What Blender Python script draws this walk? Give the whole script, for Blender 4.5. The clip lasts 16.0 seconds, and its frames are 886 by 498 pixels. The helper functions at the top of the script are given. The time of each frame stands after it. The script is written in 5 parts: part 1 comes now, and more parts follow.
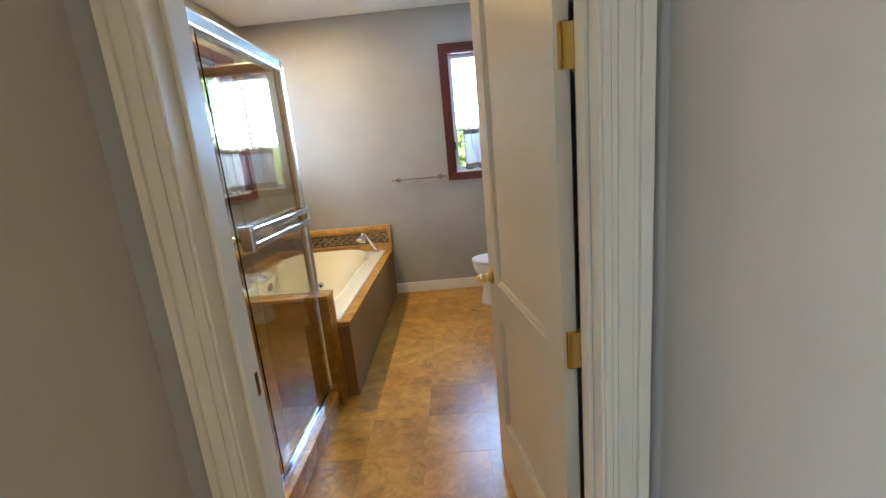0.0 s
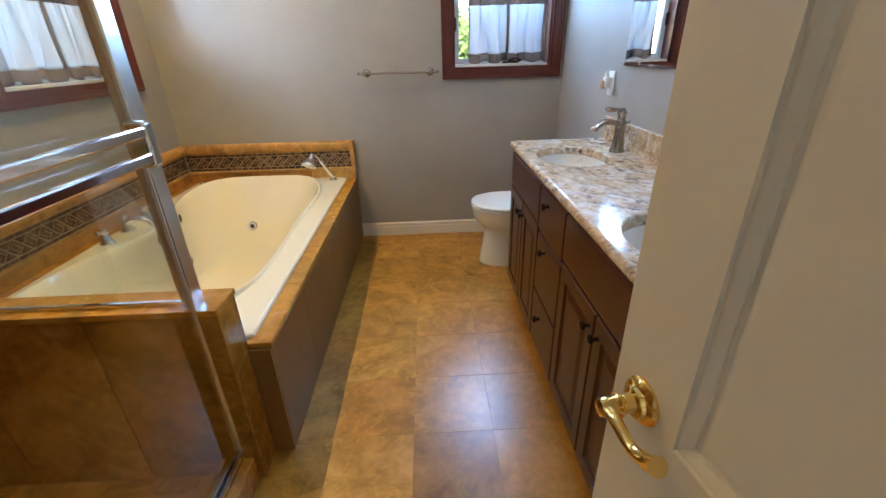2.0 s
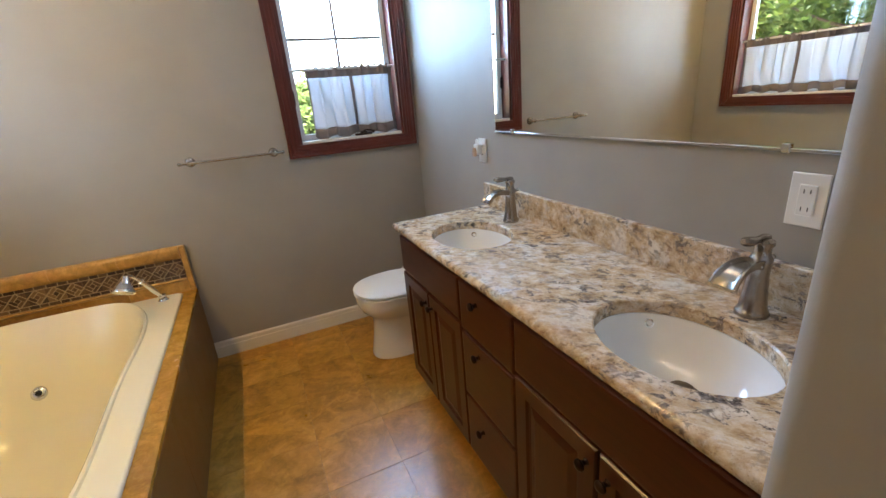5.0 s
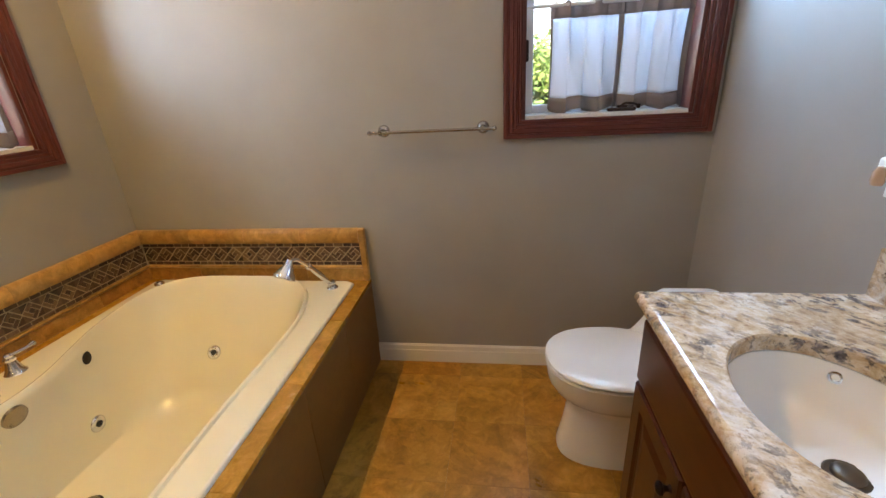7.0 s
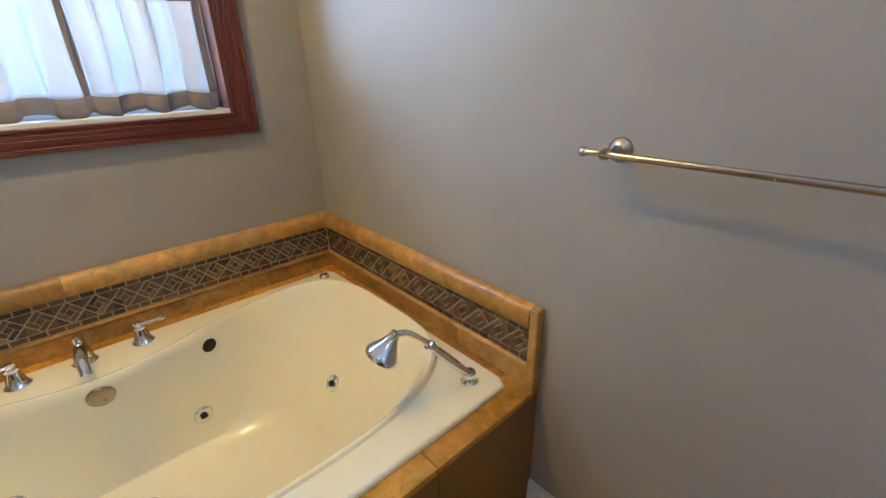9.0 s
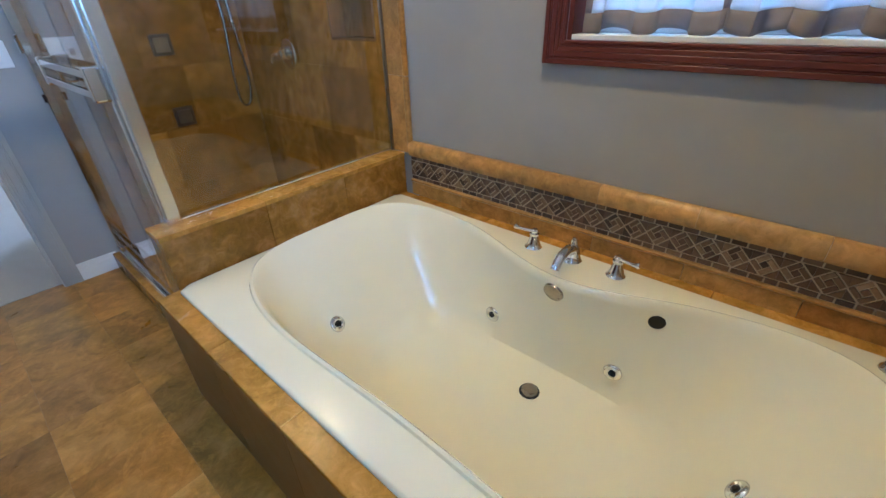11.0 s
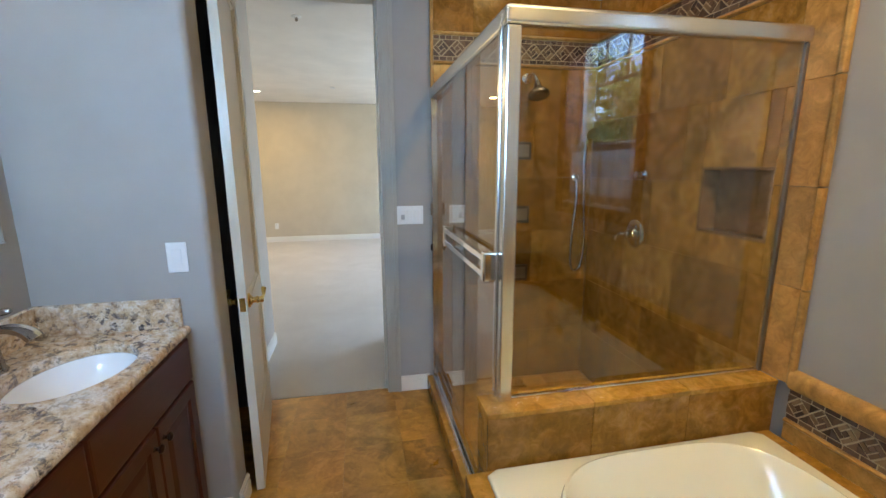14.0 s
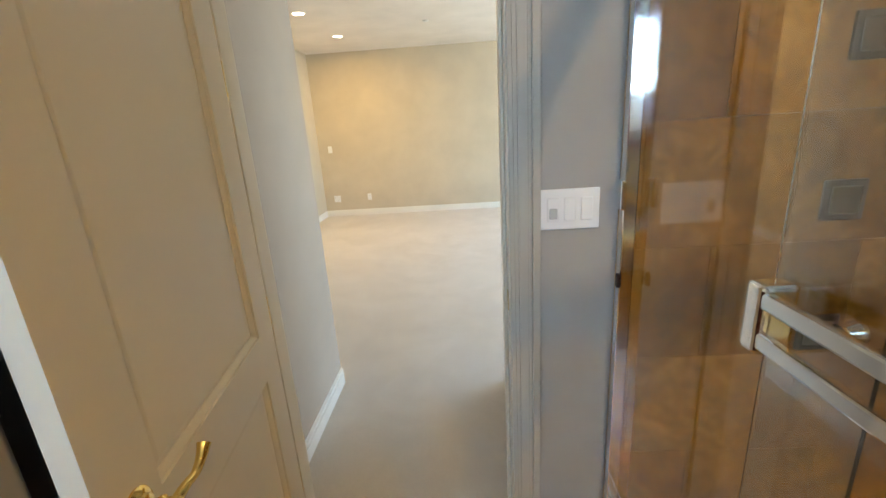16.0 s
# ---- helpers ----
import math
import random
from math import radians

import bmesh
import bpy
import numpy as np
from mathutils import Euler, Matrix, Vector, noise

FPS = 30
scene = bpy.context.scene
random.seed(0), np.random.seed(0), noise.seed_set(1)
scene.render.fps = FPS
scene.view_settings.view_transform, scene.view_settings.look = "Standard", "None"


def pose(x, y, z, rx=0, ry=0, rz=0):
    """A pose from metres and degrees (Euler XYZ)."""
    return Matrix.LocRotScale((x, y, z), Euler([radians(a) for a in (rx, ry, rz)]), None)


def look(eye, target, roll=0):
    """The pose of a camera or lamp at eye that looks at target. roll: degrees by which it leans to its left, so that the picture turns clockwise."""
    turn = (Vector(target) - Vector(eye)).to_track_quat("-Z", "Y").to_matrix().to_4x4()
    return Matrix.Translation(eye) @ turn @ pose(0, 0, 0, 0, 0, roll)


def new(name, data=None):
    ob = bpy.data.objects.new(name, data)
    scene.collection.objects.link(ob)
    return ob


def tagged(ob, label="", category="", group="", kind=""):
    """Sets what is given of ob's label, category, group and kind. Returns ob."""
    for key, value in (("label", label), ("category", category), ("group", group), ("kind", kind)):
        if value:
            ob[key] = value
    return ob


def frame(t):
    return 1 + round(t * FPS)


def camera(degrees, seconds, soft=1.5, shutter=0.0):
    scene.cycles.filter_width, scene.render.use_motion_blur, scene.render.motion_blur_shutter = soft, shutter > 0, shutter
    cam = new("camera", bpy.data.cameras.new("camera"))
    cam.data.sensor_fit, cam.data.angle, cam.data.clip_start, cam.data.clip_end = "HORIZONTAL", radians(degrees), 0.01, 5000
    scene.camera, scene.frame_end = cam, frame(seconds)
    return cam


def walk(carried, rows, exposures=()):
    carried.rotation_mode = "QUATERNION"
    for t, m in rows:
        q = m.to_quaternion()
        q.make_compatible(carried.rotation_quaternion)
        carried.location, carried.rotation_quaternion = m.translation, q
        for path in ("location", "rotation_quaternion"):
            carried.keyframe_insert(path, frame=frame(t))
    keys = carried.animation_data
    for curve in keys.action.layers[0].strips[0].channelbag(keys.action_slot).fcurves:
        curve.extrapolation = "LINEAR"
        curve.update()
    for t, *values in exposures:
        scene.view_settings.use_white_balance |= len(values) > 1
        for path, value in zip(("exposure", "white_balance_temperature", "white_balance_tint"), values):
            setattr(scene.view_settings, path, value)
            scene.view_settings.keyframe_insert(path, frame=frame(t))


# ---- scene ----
cam = camera(93.0, 16.0)
PATH = [
    (0, (0.215, 0.073, 1.387), (0.151, 2.024, 0.954), -5.4),
    (0.5, (0.18, 0.387, 1.368), (0.052, 2.312, 0.842), -1.0),
    (1, (0.152, 0.709, 1.329), (-0.017, 2.525, 0.508), -2.0),
    (1.5, (0.153, 1.017, 1.318), (-0.141, 2.793, 0.446), -3.7),
    (2, (0.081, 1.281, 1.325), (0.134, 3.085, 0.464), -1.6),
    (2.5, (0.038, 1.489, 1.337), (0.385, 3.296, 0.554), -3.1),
    (3, (0.006, 1.588, 1.369), (0.713, 3.295, 0.604), -2.4),
    (3.2, (0.024, 1.592, 1.401), (0.806, 3.263, 0.629), -4.6),
    (5.3, (-0.024, 1.759, 1.4), (0.691, 3.508, 0.745), -5.1),
    (5.5, (0.044, 1.815, 1.388), (0.635, 3.61, 0.733), -5.0),
    (6, (0.087, 2.012, 1.373), (0.447, 3.855, 0.686), -4.3),
    (6.5, (0.123, 2.254, 1.367), (0.275, 4.118, 0.657), -3.4),
    (7, (0.191, 2.543, 1.377), (-0.085, 4.378, 0.632), -3.4),
    (7.5, (0.18, 2.784, 1.356), (-0.122, 4.599, 0.572), -1.4),
    (8, (0.174, 3.043, 1.374), (-0.18, 4.822, 0.531), -2.8),
    (8.2, (0.192, 3.152, 1.356), (-0.366, 4.892, 0.543), -3.3),
    (10.3, (-0.212, 3.836, 1.335), (-1.913, 3.506, 0.336), -0.9),
    (10.5, (-0.232, 3.856, 1.324), (-1.832, 3.219, 0.306), -1.7),
    (11, (-0.237, 3.911, 1.324), (-1.522, 2.759, 0.314), -2.0),
    (11.5, (-0.151, 3.903, 1.347), (-1.311, 2.597, 0.371), -1.7),
    (12, (-0.112, 3.862, 1.407), (-0.996, 2.218, 0.688), -1.7),
    (12.5, (-0.115, 3.825, 1.474), (-0.894, 2.037, 1.03), -0.9),
    (13, (-0.132, 3.813, 1.488), (-0.85, 1.98, 1.135), -1.2),
    (13.5, (-0.161, 3.752, 1.481), (-0.728, 1.866, 1.13), -1.3),
    (14, (-0.146, 3.581, 1.475), (-0.527, 1.656, 1.09), -0.3),
    (14.5, (-0.103, 3.293, 1.458), (-0.422, 1.386, 0.944), -1.4),
    (15, (-0.176, 2.945, 1.428), (-0.248, 1.02, 0.89), -3.5),
    (15.5, (-0.182, 2.559, 1.409), (-0.018, 0.638, 0.876), -2.3),
    (15.7, (-0.158, 2.399, 1.414), (-0.037, 0.494, 0.817), -1.7),
    (16, (-0.156, 2.155, 1.419), (-0.052, 0.236, 0.865), -3.7),
]
walk(cam, [(t, look(eye, target, roll)) for t, eye, target, roll in PATH], [(0.0, 3.62, 5650, 10), (1.0, 3.5, 5850, 12), (2.0, 3.47, 5700, 12), (3.0, 3.33, 5950, 11), (5.5, 3.15, 6250, 14), (6.2, 3.16, 6300, 15), (7.0, 3.18, 6600, 17), (7.6, 3.23, 6200, 14), (8.2, 3.28, 5850, 12), (10.5, 3.17, 4700, 11), (11.5, 3.1, 4650, 11), (12.0, 3.1, 5350, 12), (13.0, 3.12, 5550, 9), (15.0, 3.33, 6000, 9), (16.0, 3.45, 6450, 9)])
SKY, BATHW, VANITYW, BEDW, BEDSKY, NORTHSKY, WESTSKY = 0.15, 3.0, 0.17, 2.1, 11.5, 3.5, 3.9

# ---- world, sun and lamps ----
world = bpy.data.worlds.new("sky")
scene.world = world
world.use_nodes = True
wn = world.node_tree.nodes
sky = wn.new("ShaderNodeTexSky")
sky.sky_type, sky.sun_disc = "NISHITA", False
sky.sun_elevation, sky.sun_rotation = radians(51), radians(177.6)
world.node_tree.links.new(sky.outputs[0], wn["Background"].inputs[0])
wn["Background"].inputs[1].default_value = SKY


def lamp(name, kind, energy, color, m, **more):
    data = bpy.data.lights.new(name, kind)
    data.energy, data.color = energy, color
    for key, value in more.items():
        if key == "size":
            data.size = value
        elif key == "size_y":
            data.shape, data.size_y = "RECTANGLE", value
        elif key == "angle":
            data.angle = value
        elif key == "disk":
            data.shape, data.size = "DISK", value
        elif key == "spread":
            data.spread = value
        elif key == "radius":
            data.shadow_soft_size = value
    ob = new(name, data)
    ob.matrix_world = m
    return ob


# the sun stands behind the house, due south, so it lights the garden and enters no window
lamp("sun", "SUN", 4.5, (1.0, 0.95, 0.86), look((0.3, -7.2, 9), (0, 0, 0)), angle=radians(0.5))


# daylight of the wide bedroom window
lamp("bedroom_window_light", "AREA", BEDSKY, (0.52, 0.77, 1.0), look((-3.72, -2.6, 1.4), (0, -2.6, 1.1)), size=3.4, size_y=1.8)


# sky seen through the upper panes of the north window, standing in its opening
lamp("north_window_light", "AREA", NORTHSKY, (0.40, 0.68, 1.0), look((0.60, 4.515, 1.97), (0.60, 0, 1.97)), size=0.54, size_y=0.62)
# unseen lamp added outside for the bright south-western sky under the eaves, slanting in over the cafe curtain of the
# west window
lamp("west_window_light", "AREA", WESTSKY, (0.52, 0.77, 1.0), look((-2.45, 2.88, 2.22), (-1.0, 4.3, 1.75)), size=0.5, size_y=0.55)


# ---- materials ----
def nodes_of(name):
    mat = bpy.data.materials.new(name)
    mat.use_nodes = True
    t = mat.node_tree
    return mat, t, t.nodes["Principled BSDF"]


def node(t, kind, **values):
    n = t.nodes.new("ShaderNode" + kind)
    for key, value in values.items():
        n.inputs[key].default_value = value
    return n


def ramp(t, fac, stops):
    r = t.nodes.new("ShaderNodeValToRGB")
    e = r.color_ramp.elements
    while len(e) < len(stops):
        e.new(0.5)
    for el, (p, c) in zip(e, stops):
        el.position, el.color = p, (*c, 1)
    t.links.new(fac, r.inputs[0])
    return r.outputs[0]


def noise_tex(t, coords, scale, detail=4.0, rough=0.55, distort=0.0):
    n = node(t, "TexNoise", Scale=scale, Detail=detail, Roughness=rough, Distortion=distort)
    t.links.new(coords, n.inputs["Vector"])
    return n.outputs[0]


def mix(t, fac, a, b, how="MIX"):
    m = t.nodes.new("ShaderNodeMix")
    m.data_type, m.blend_type = "RGBA", how
    for s, v in ((m.inputs[0], fac), (m.inputs[6], a), (m.inputs[7], b)):
        if isinstance(v, (int, float)):
            s.default_value = v
        elif isinstance(v, tuple):
            s.default_value = (*v, 1)
        else:
            t.links.new(v, s)
    return m.outputs[2]


def bump(t, p, height, strength, distance=0.002):
    b = node(t, "Bump", Strength=strength, Distance=distance)
    t.links.new(height, b.inputs["Height"])
    t.links.new(b.outputs[0], p.inputs["Normal"])


def world_coords(t):
    return t.nodes.new("ShaderNodeNewGeometry").outputs["Position"]


def painted(name, color, rough=0.6, orange=0.12, scale=260.0, blotch=0.06):
    mat, t, p = nodes_of(name)
    pos = world_coords(t)
    dark = tuple(c * (1 - blotch) for c in color)
    light = tuple(min(1, c * (1 + blotch)) for c in color)
    c = ramp(t, noise_tex(t, pos, 2.3, 3), [(0.3, dark), (0.7, light)])
    t.links.new(c, p.inputs["Base Color"])
    p.inputs["Roughness"].default_value = rough
    p.inputs["Specular IOR Level"].default_value = 0.35
    bump(t, p, noise_tex(t, pos, scale, 2), orange, 0.001)
    return mat


def metal(name, color, rough=0.08, wear=0.03):
    mat, t, p = nodes_of(name)
    pos = world_coords(t)
    p.inputs["Base Color"].default_value = (*color, 1)
    p.inputs["Metallic"].default_value = 1
    m = t.nodes.new("ShaderNodeMapRange")
    m.inputs["To Min"].default_value, m.inputs["To Max"].default_value = rough, rough + wear
    t.links.new(noise_tex(t, pos, 30, 3), m.inputs["Value"])
    t.links.new(m.outputs[0], p.inputs["Roughness"])
    return mat


def glazed(name, color, rough=0.08, warm=0.03, coat=0.3, coat_rough=0.05):
    mat, t, p = nodes_of(name)
    pos = world_coords(t)
    c = ramp(t, noise_tex(t, pos, 3.0, 3), [(0.3, tuple(v * (1 - warm) for v in color)), (0.7, color)])
    t.links.new(c, p.inputs["Base Color"])
    p.inputs["Roughness"].default_value = rough
    p.inputs["Coat Weight"].default_value = coat
    p.inputs["Coat Roughness"].default_value = coat_rough
    return mat


def travertine(name, base, rough=0.28, spread=0.35, vein=1.0, shade=0.8):
    """Honed travertine: cloudy ochre beds, fine pits, a shade of its own for each piece."""
    mat, t, p = nodes_of(name)
    info = t.nodes.new("ShaderNodeObjectInfo")
    geo = t.nodes.new("ShaderNodeNewGeometry")
    shift = t.nodes.new("ShaderNodeVectorMath")
    shift.operation = "MULTIPLY_ADD"
    comb = t.nodes.new("ShaderNodeCombineXYZ")
    for i in range(3):
        t.links.new(info.outputs["Random"], comb.inputs[i])
    t.links.new(comb.outputs[0], shift.inputs[0])
    shift.inputs[1].default_value = (7.0, 11.0, 5.0)
    t.links.new(geo.outputs["Position"], shift.inputs[2])
    pos = shift.outputs[0]
    dark = tuple(v * (1 - spread) for v in base)
    pale = tuple(min(1, v * (1 + spread * 0.9) + 0.1 * spread) for v in base)
    cloud = noise_tex(t, pos, 4.2, 7, 0.62, 1.2)
    c = ramp(t, cloud, [(0.30, dark), (0.5, base), (0.68, pale)])
    patch = ramp(t, noise_tex(t, pos, 2.6, 5, 0.7, 2.2), [(0.52, (0, 0, 0)), (0.59, (min(0.7, spread * spread * 4.2),) * 3)])
    c = mix(t, patch, c, tuple(min(1, v * 1.45 + 0.1 * v ** 0.5 * spread) for v in base))
    fine = noise_tex(t, pos, 21, 6, 0.7, 0.8)
    c = mix(t, 0.48 * vein, c, ramp(t, fine, [(0.36, tuple(v * 0.5 for v in base)), (0.52, base), (0.68, pale)]), "MIX")
    tone = ramp(t, info.outputs["Random"], [(0.0, (0.58, 0.50, 0.44)), (0.17, (1.0, 0.98, 0.95)), (0.34, (0.98, 0.80, 0.52)), (0.5, (1.22, 1.26, 1.4)), (0.67, (0.70, 0.64, 0.60)), (0.84, (1.12, 1.08, 1.0)), (1.0, (0.82, 0.66, 0.48))])
    c = mix(t, shade, c, tone, "MULTIPLY")
    pits = noise_tex(t, pos, 95, 3, 0.7)
    pit = ramp(t, pits, [(0.30, (0.45, 0.36, 0.28)), (0.36, (1, 1, 1))])
    c = mix(t, 0.4, c, pit, "MULTIPLY")
    t.links.new(c, p.inputs["Base Color"])
    m = t.nodes.new("ShaderNodeMapRange")
    m.inputs["To Min"].default_value, m.inputs["To Max"].default_value = rough - 0.08, rough + 0.16
    t.links.new(cloud, m.inputs["Value"])
    t.links.new(m.outputs[0], p.inputs["Roughness"])
    bump(t, p, pits, 0.12, 0.0015)
    return mat


def wood(name, base, along=2, rough=0.3):
    mat, t, p = nodes_of(name)
    tex = t.nodes.new("ShaderNodeTexCoord")
    mp = t.nodes.new("ShaderNodeMapping")
    sc = [26.0, 26.0, 26.0]
    sc[along] = 2.2
    mp.inputs["Scale"].default_value = sc
    t.links.new(tex.outputs["Object"], mp.inputs[0])
    grain = noise_tex(t, mp.outputs[0], 2.0, 6, 0.6, 0.4)
    c = ramp(t, grain, [(0.3, tuple(v * 0.55 for v in base)), (0.55, base), (0.75, tuple(v * 1.45 for v in base))])
    c = mix(t, 0.4, c, ramp(t, noise_tex(t, tex.outputs["Object"], 3.5, 3), [(0.3, tuple(v * 0.6 for v in base)), (0.7, tuple(v * 1.3 for v in base))]))
    t.links.new(c, p.inputs["Base Color"])
    p.inputs["Roughness"].default_value = rough
    p.inputs["Coat Weight"].default_value = 0.1
    p.inputs["Coat Roughness"].default_value = 0.2
    p.inputs["Specular IOR Level"].default_value = 0.35
    bump(t, p, grain, 0.08, 0.001)
    return mat


def granite():
    """Polished granite: beige ground with pinkish and white crystals, and grey-black mineral streaks along one flow."""
    mat, t, p = nodes_of("granite")
    pos = world_coords(t)
    mp = t.nodes.new("ShaderNodeMapping")
    mp.vector_type = "TEXTURE"
    mp.inputs["Rotation"].default_value = (0.15, 0.1, radians(-48))
    mp.inputs["Scale"].default_value = (0.86, 0.60, 0.62)
    t.links.new(pos, mp.inputs[0])
    q = mp.outputs[0]
    c = ramp(t, noise_tex(t, q, 19, 6, 0.72, 0.25), [(0.32, (0.25, 0.155, 0.085)), (0.43, (0.47, 0.33, 0.19)), (0.54, (0.60, 0.47, 0.32)), (0.68, (0.73, 0.65, 0.53))])
    pale = ramp(t, noise_tex(t, q, 7, 6, 0.7, 0.3), [(0.50, (0, 0, 0)), (0.62, (0.75, 0.75, 0.75))])
    c = mix(t, pale, c, ramp(t, noise_tex(t, pos, 60, 3, 0.6), [(0.35, (0.60, 0.53, 0.46)), (0.65, (0.80, 0.77, 0.72))]))
    zone = ramp(t, noise_tex(t, q, 2.6, 5, 0.65, 0.5), [(0.42, (0.25, 0.25, 0.25)), (0.60, (1, 1, 1))])
    streak = ramp(t, noise_tex(t, q, 22, 5, 0.72, 0.5), [(0.42, (1, 1, 1)), (0.48, (0, 0, 0))])
    c = mix(t, mix(t, 1.0, streak, zone, "MULTIPLY"), c, ramp(t, noise_tex(t, pos, 75, 3, 0.7), [(0.38, (0.035, 0.03, 0.03)), (0.55, (0.16, 0.135, 0.125)), (0.70, (0.34, 0.30, 0.28))]))
    rust = ramp(t, noise_tex(t, q, 34, 4, 0.7, 0.3), [(0.35, (0.55, 0.55, 0.55)), (0.40, (0, 0, 0))])
    c = mix(t, rust, c, (0.22, 0.105, 0.055))
    fleck = node(t, "TexVoronoi", Scale=210.0)
    t.links.new(pos, fleck.inputs["Vector"])
    c = mix(t, 0.5, c, ramp(t, fleck.outputs["Distance"], [(0.08, (0.4, 0.32, 0.27)), (0.24, (1, 1, 1))]), "MULTIPLY")
    t.links.new(c, p.inputs["Base Color"])
    p.inputs["Roughness"].default_value = 0.14
    p.inputs["Coat Weight"].default_value = 0.15
    return mat


def carpet_mat():
    mat, t, p = nodes_of("carpet")
    pos = world_coords(t)
    n = noise_tex(t, pos, 420, 3, 0.8)
    c = ramp(t, n, [(0.3, (0.46, 0.41, 0.35)), (0.7, (0.70, 0.65, 0.58))])
    big = ramp(t, noise_tex(t, pos, 2.2, 4, 0.6, 0.8), [(0.35, (0.9, 0.89, 0.88)), (0.65, (1, 1, 1))])
    t.links.new(mix(t, 1.0, c, big, "MULTIPLY"), p.inputs["Base Color"])
    p.inputs["Roughness"].default_value = 0.95
    p.inputs["Sheen Weight"].default_value = 0.2
    bump(t, p, n, 0.6, 0.006)
    return mat


def cloth(name, color, clear):
    mat, t, p = nodes_of(name)
    pos = world_coords(t)
    c = ramp(t, noise_tex(t, pos, 500, 2), [(0.3, tuple(v * 0.93 for v in color)), (0.7, color)])
    t.links.new(c, p.inputs["Base Color"])
    p.inputs["Roughness"].default_value = 0.9
    tr = t.nodes.new("ShaderNodeBsdfTranslucent")
    t.links.new(c, tr.inputs[0])
    sh = t.nodes.new("ShaderNodeMixShader")
    sh.inputs[0].default_value = clear
    t.links.new(p.outputs[0], sh.inputs[1])
    t.links.new(tr.outputs[0], sh.inputs[2])
    t.links.new(sh.outputs[0], t.nodes["Material Output"].inputs[0])
    return mat


def clear_glass(name, tint=(1, 1, 1), rough=0.0, ior=1.5):
    mat, t, p = nodes_of(name)
    p.inputs["Base Color"].default_value = (*tint, 1)
    p.inputs["Roughness"].default_value = rough
    p.inputs["IOR"].default_value = ior
    p.inputs["Transmission Weight"].default_value = 1.0
    return mat


def leafy(name, a, b):
    mat, t, p = nodes_of(name)
    geo = t.nodes.new("ShaderNodeNewGeometry")
    c = ramp(t, geo.outputs["Random Per Island"], [(0.0, a), (1.0, b)])
    t.links.new(c, p.inputs["Base Color"])
    p.inputs["Roughness"].default_value = 0.6
    tr = t.nodes.new("ShaderNodeBsdfTranslucent")
    t.links.new(c, tr.inputs[0])
    sh = t.nodes.new("ShaderNodeMixShader")
    sh.inputs[0].default_value = 0.35
    t.links.new(p.outputs[0], sh.inputs[1])
    t.links.new(tr.outputs[0], sh.inputs[2])
    t.links.new(sh.outputs[0], t.nodes["Material Output"].inputs[0])
    return mat


def island_stone(name, stops, rough=0.4):
    mat, t, p = nodes_of(name)
    geo = t.nodes.new("ShaderNodeNewGeometry")
    c = ramp(t, geo.outputs["Random Per Island"], stops)
    c = mix(t, 0.5, c, ramp(t, noise_tex(t, geo.outputs["Position"], 120, 4), [(0.3, (0.55, 0.5, 0.45)), (0.7, (1, 1, 1))]), "MULTIPLY")
    t.links.new(c, p.inputs["Base Color"])
    p.inputs["Roughness"].default_value = rough
    return mat


def glow(name, color, strength):
    mat, t, p = nodes_of(name)
    p.inputs["Base Color"].default_value = (0.7, 0.68, 0.62, 1)
    p.inputs["Emission Color"].default_value = (*color, 1)
    p.inputs["Emission Strength"].default_value = strength
    return mat


WALL = painted("taupe_wall_paint", (0.325, 0.308, 0.282), 0.5)
PASSAGE = painted("pale_taupe_paint", (0.43, 0.368, 0.302), 0.6)
BEDWALL = painted("beige_wall_paint", (0.52, 0.45, 0.34), 0.6)
CEIL = painted("ceiling_paint", (0.74, 0.70, 0.65), 0.8, 0.25, 90)
TRIM = painted("trim_paint", (0.74, 0.71, 0.65), 0.3, 0.04, 120, 0.03)
DOORPAINT = painted("door_paint", (0.62, 0.565, 0.455), 0.32, 0.05, 140, 0.03)
STONE = travertine("travertine", (0.40, 0.203, 0.024), 0.28, 0.52, 0.8, 0.62)
STONE_WALL = travertine("travertine_slab", (0.28, 0.136, 0.014), 0.16, 0.46, 1.0, 0.9)
STONE_DECK = travertine("travertine_polished", (0.41, 0.216, 0.028), 0.2, 0.42)
STONE_NICHE = travertine("travertine_dark", (0.17, 0.098, 0.042), 0.2, 0.4)
STONE_TRIM = travertine("travertine_trim", (0.425, 0.240, 0.056), 0.3, 0.42, 1.1)
# deck travertine darkened for the apron: shade on that side is in the colour
STONE_APRON_SHADED = travertine("travertine_apron", (0.205, 0.102, 0.022), 0.42, 0.08, 0.4, 0.45)
GROUT = painted("grout", (0.33, 0.195, 0.07), 0.9, 0.3, 300)
GROUT_PALE = painted("pale_grout", (0.47, 0.38, 0.25), 0.9, 0.3, 300)
MOSAIC_DARK = island_stone("mosaic_dark", [(0.0, (0.035, 0.018, 0.014)), (0.5, (0.085, 0.042, 0.024)), (1.0, (0.15, 0.09, 0.05))])
MOSAIC_PALE = island_stone("mosaic_pale", [(0.0, (0.10, 0.057, 0.03)), (0.6, (0.175, 0.108, 0.052)), (1.0, (0.27, 0.18, 0.09))])
MAHOG = wood("mahogany_vertical", (0.115, 0.028, 0.020), 2)
MAHOG_H = wood("mahogany_horizontal", (0.115, 0.028, 0.020), 0)
CHERRY = wood("cherry_vertical", (0.058, 0.0135, 0.006), 2, 0.28)
CHERRY_H = wood("cherry_horizontal", (0.058, 0.0135, 0.006), 1, 0.28)
TAUPETRIM = painted("taupe_trim_paint", (0.40, 0.37, 0.315), 0.35, 0.05, 140, 0.04)
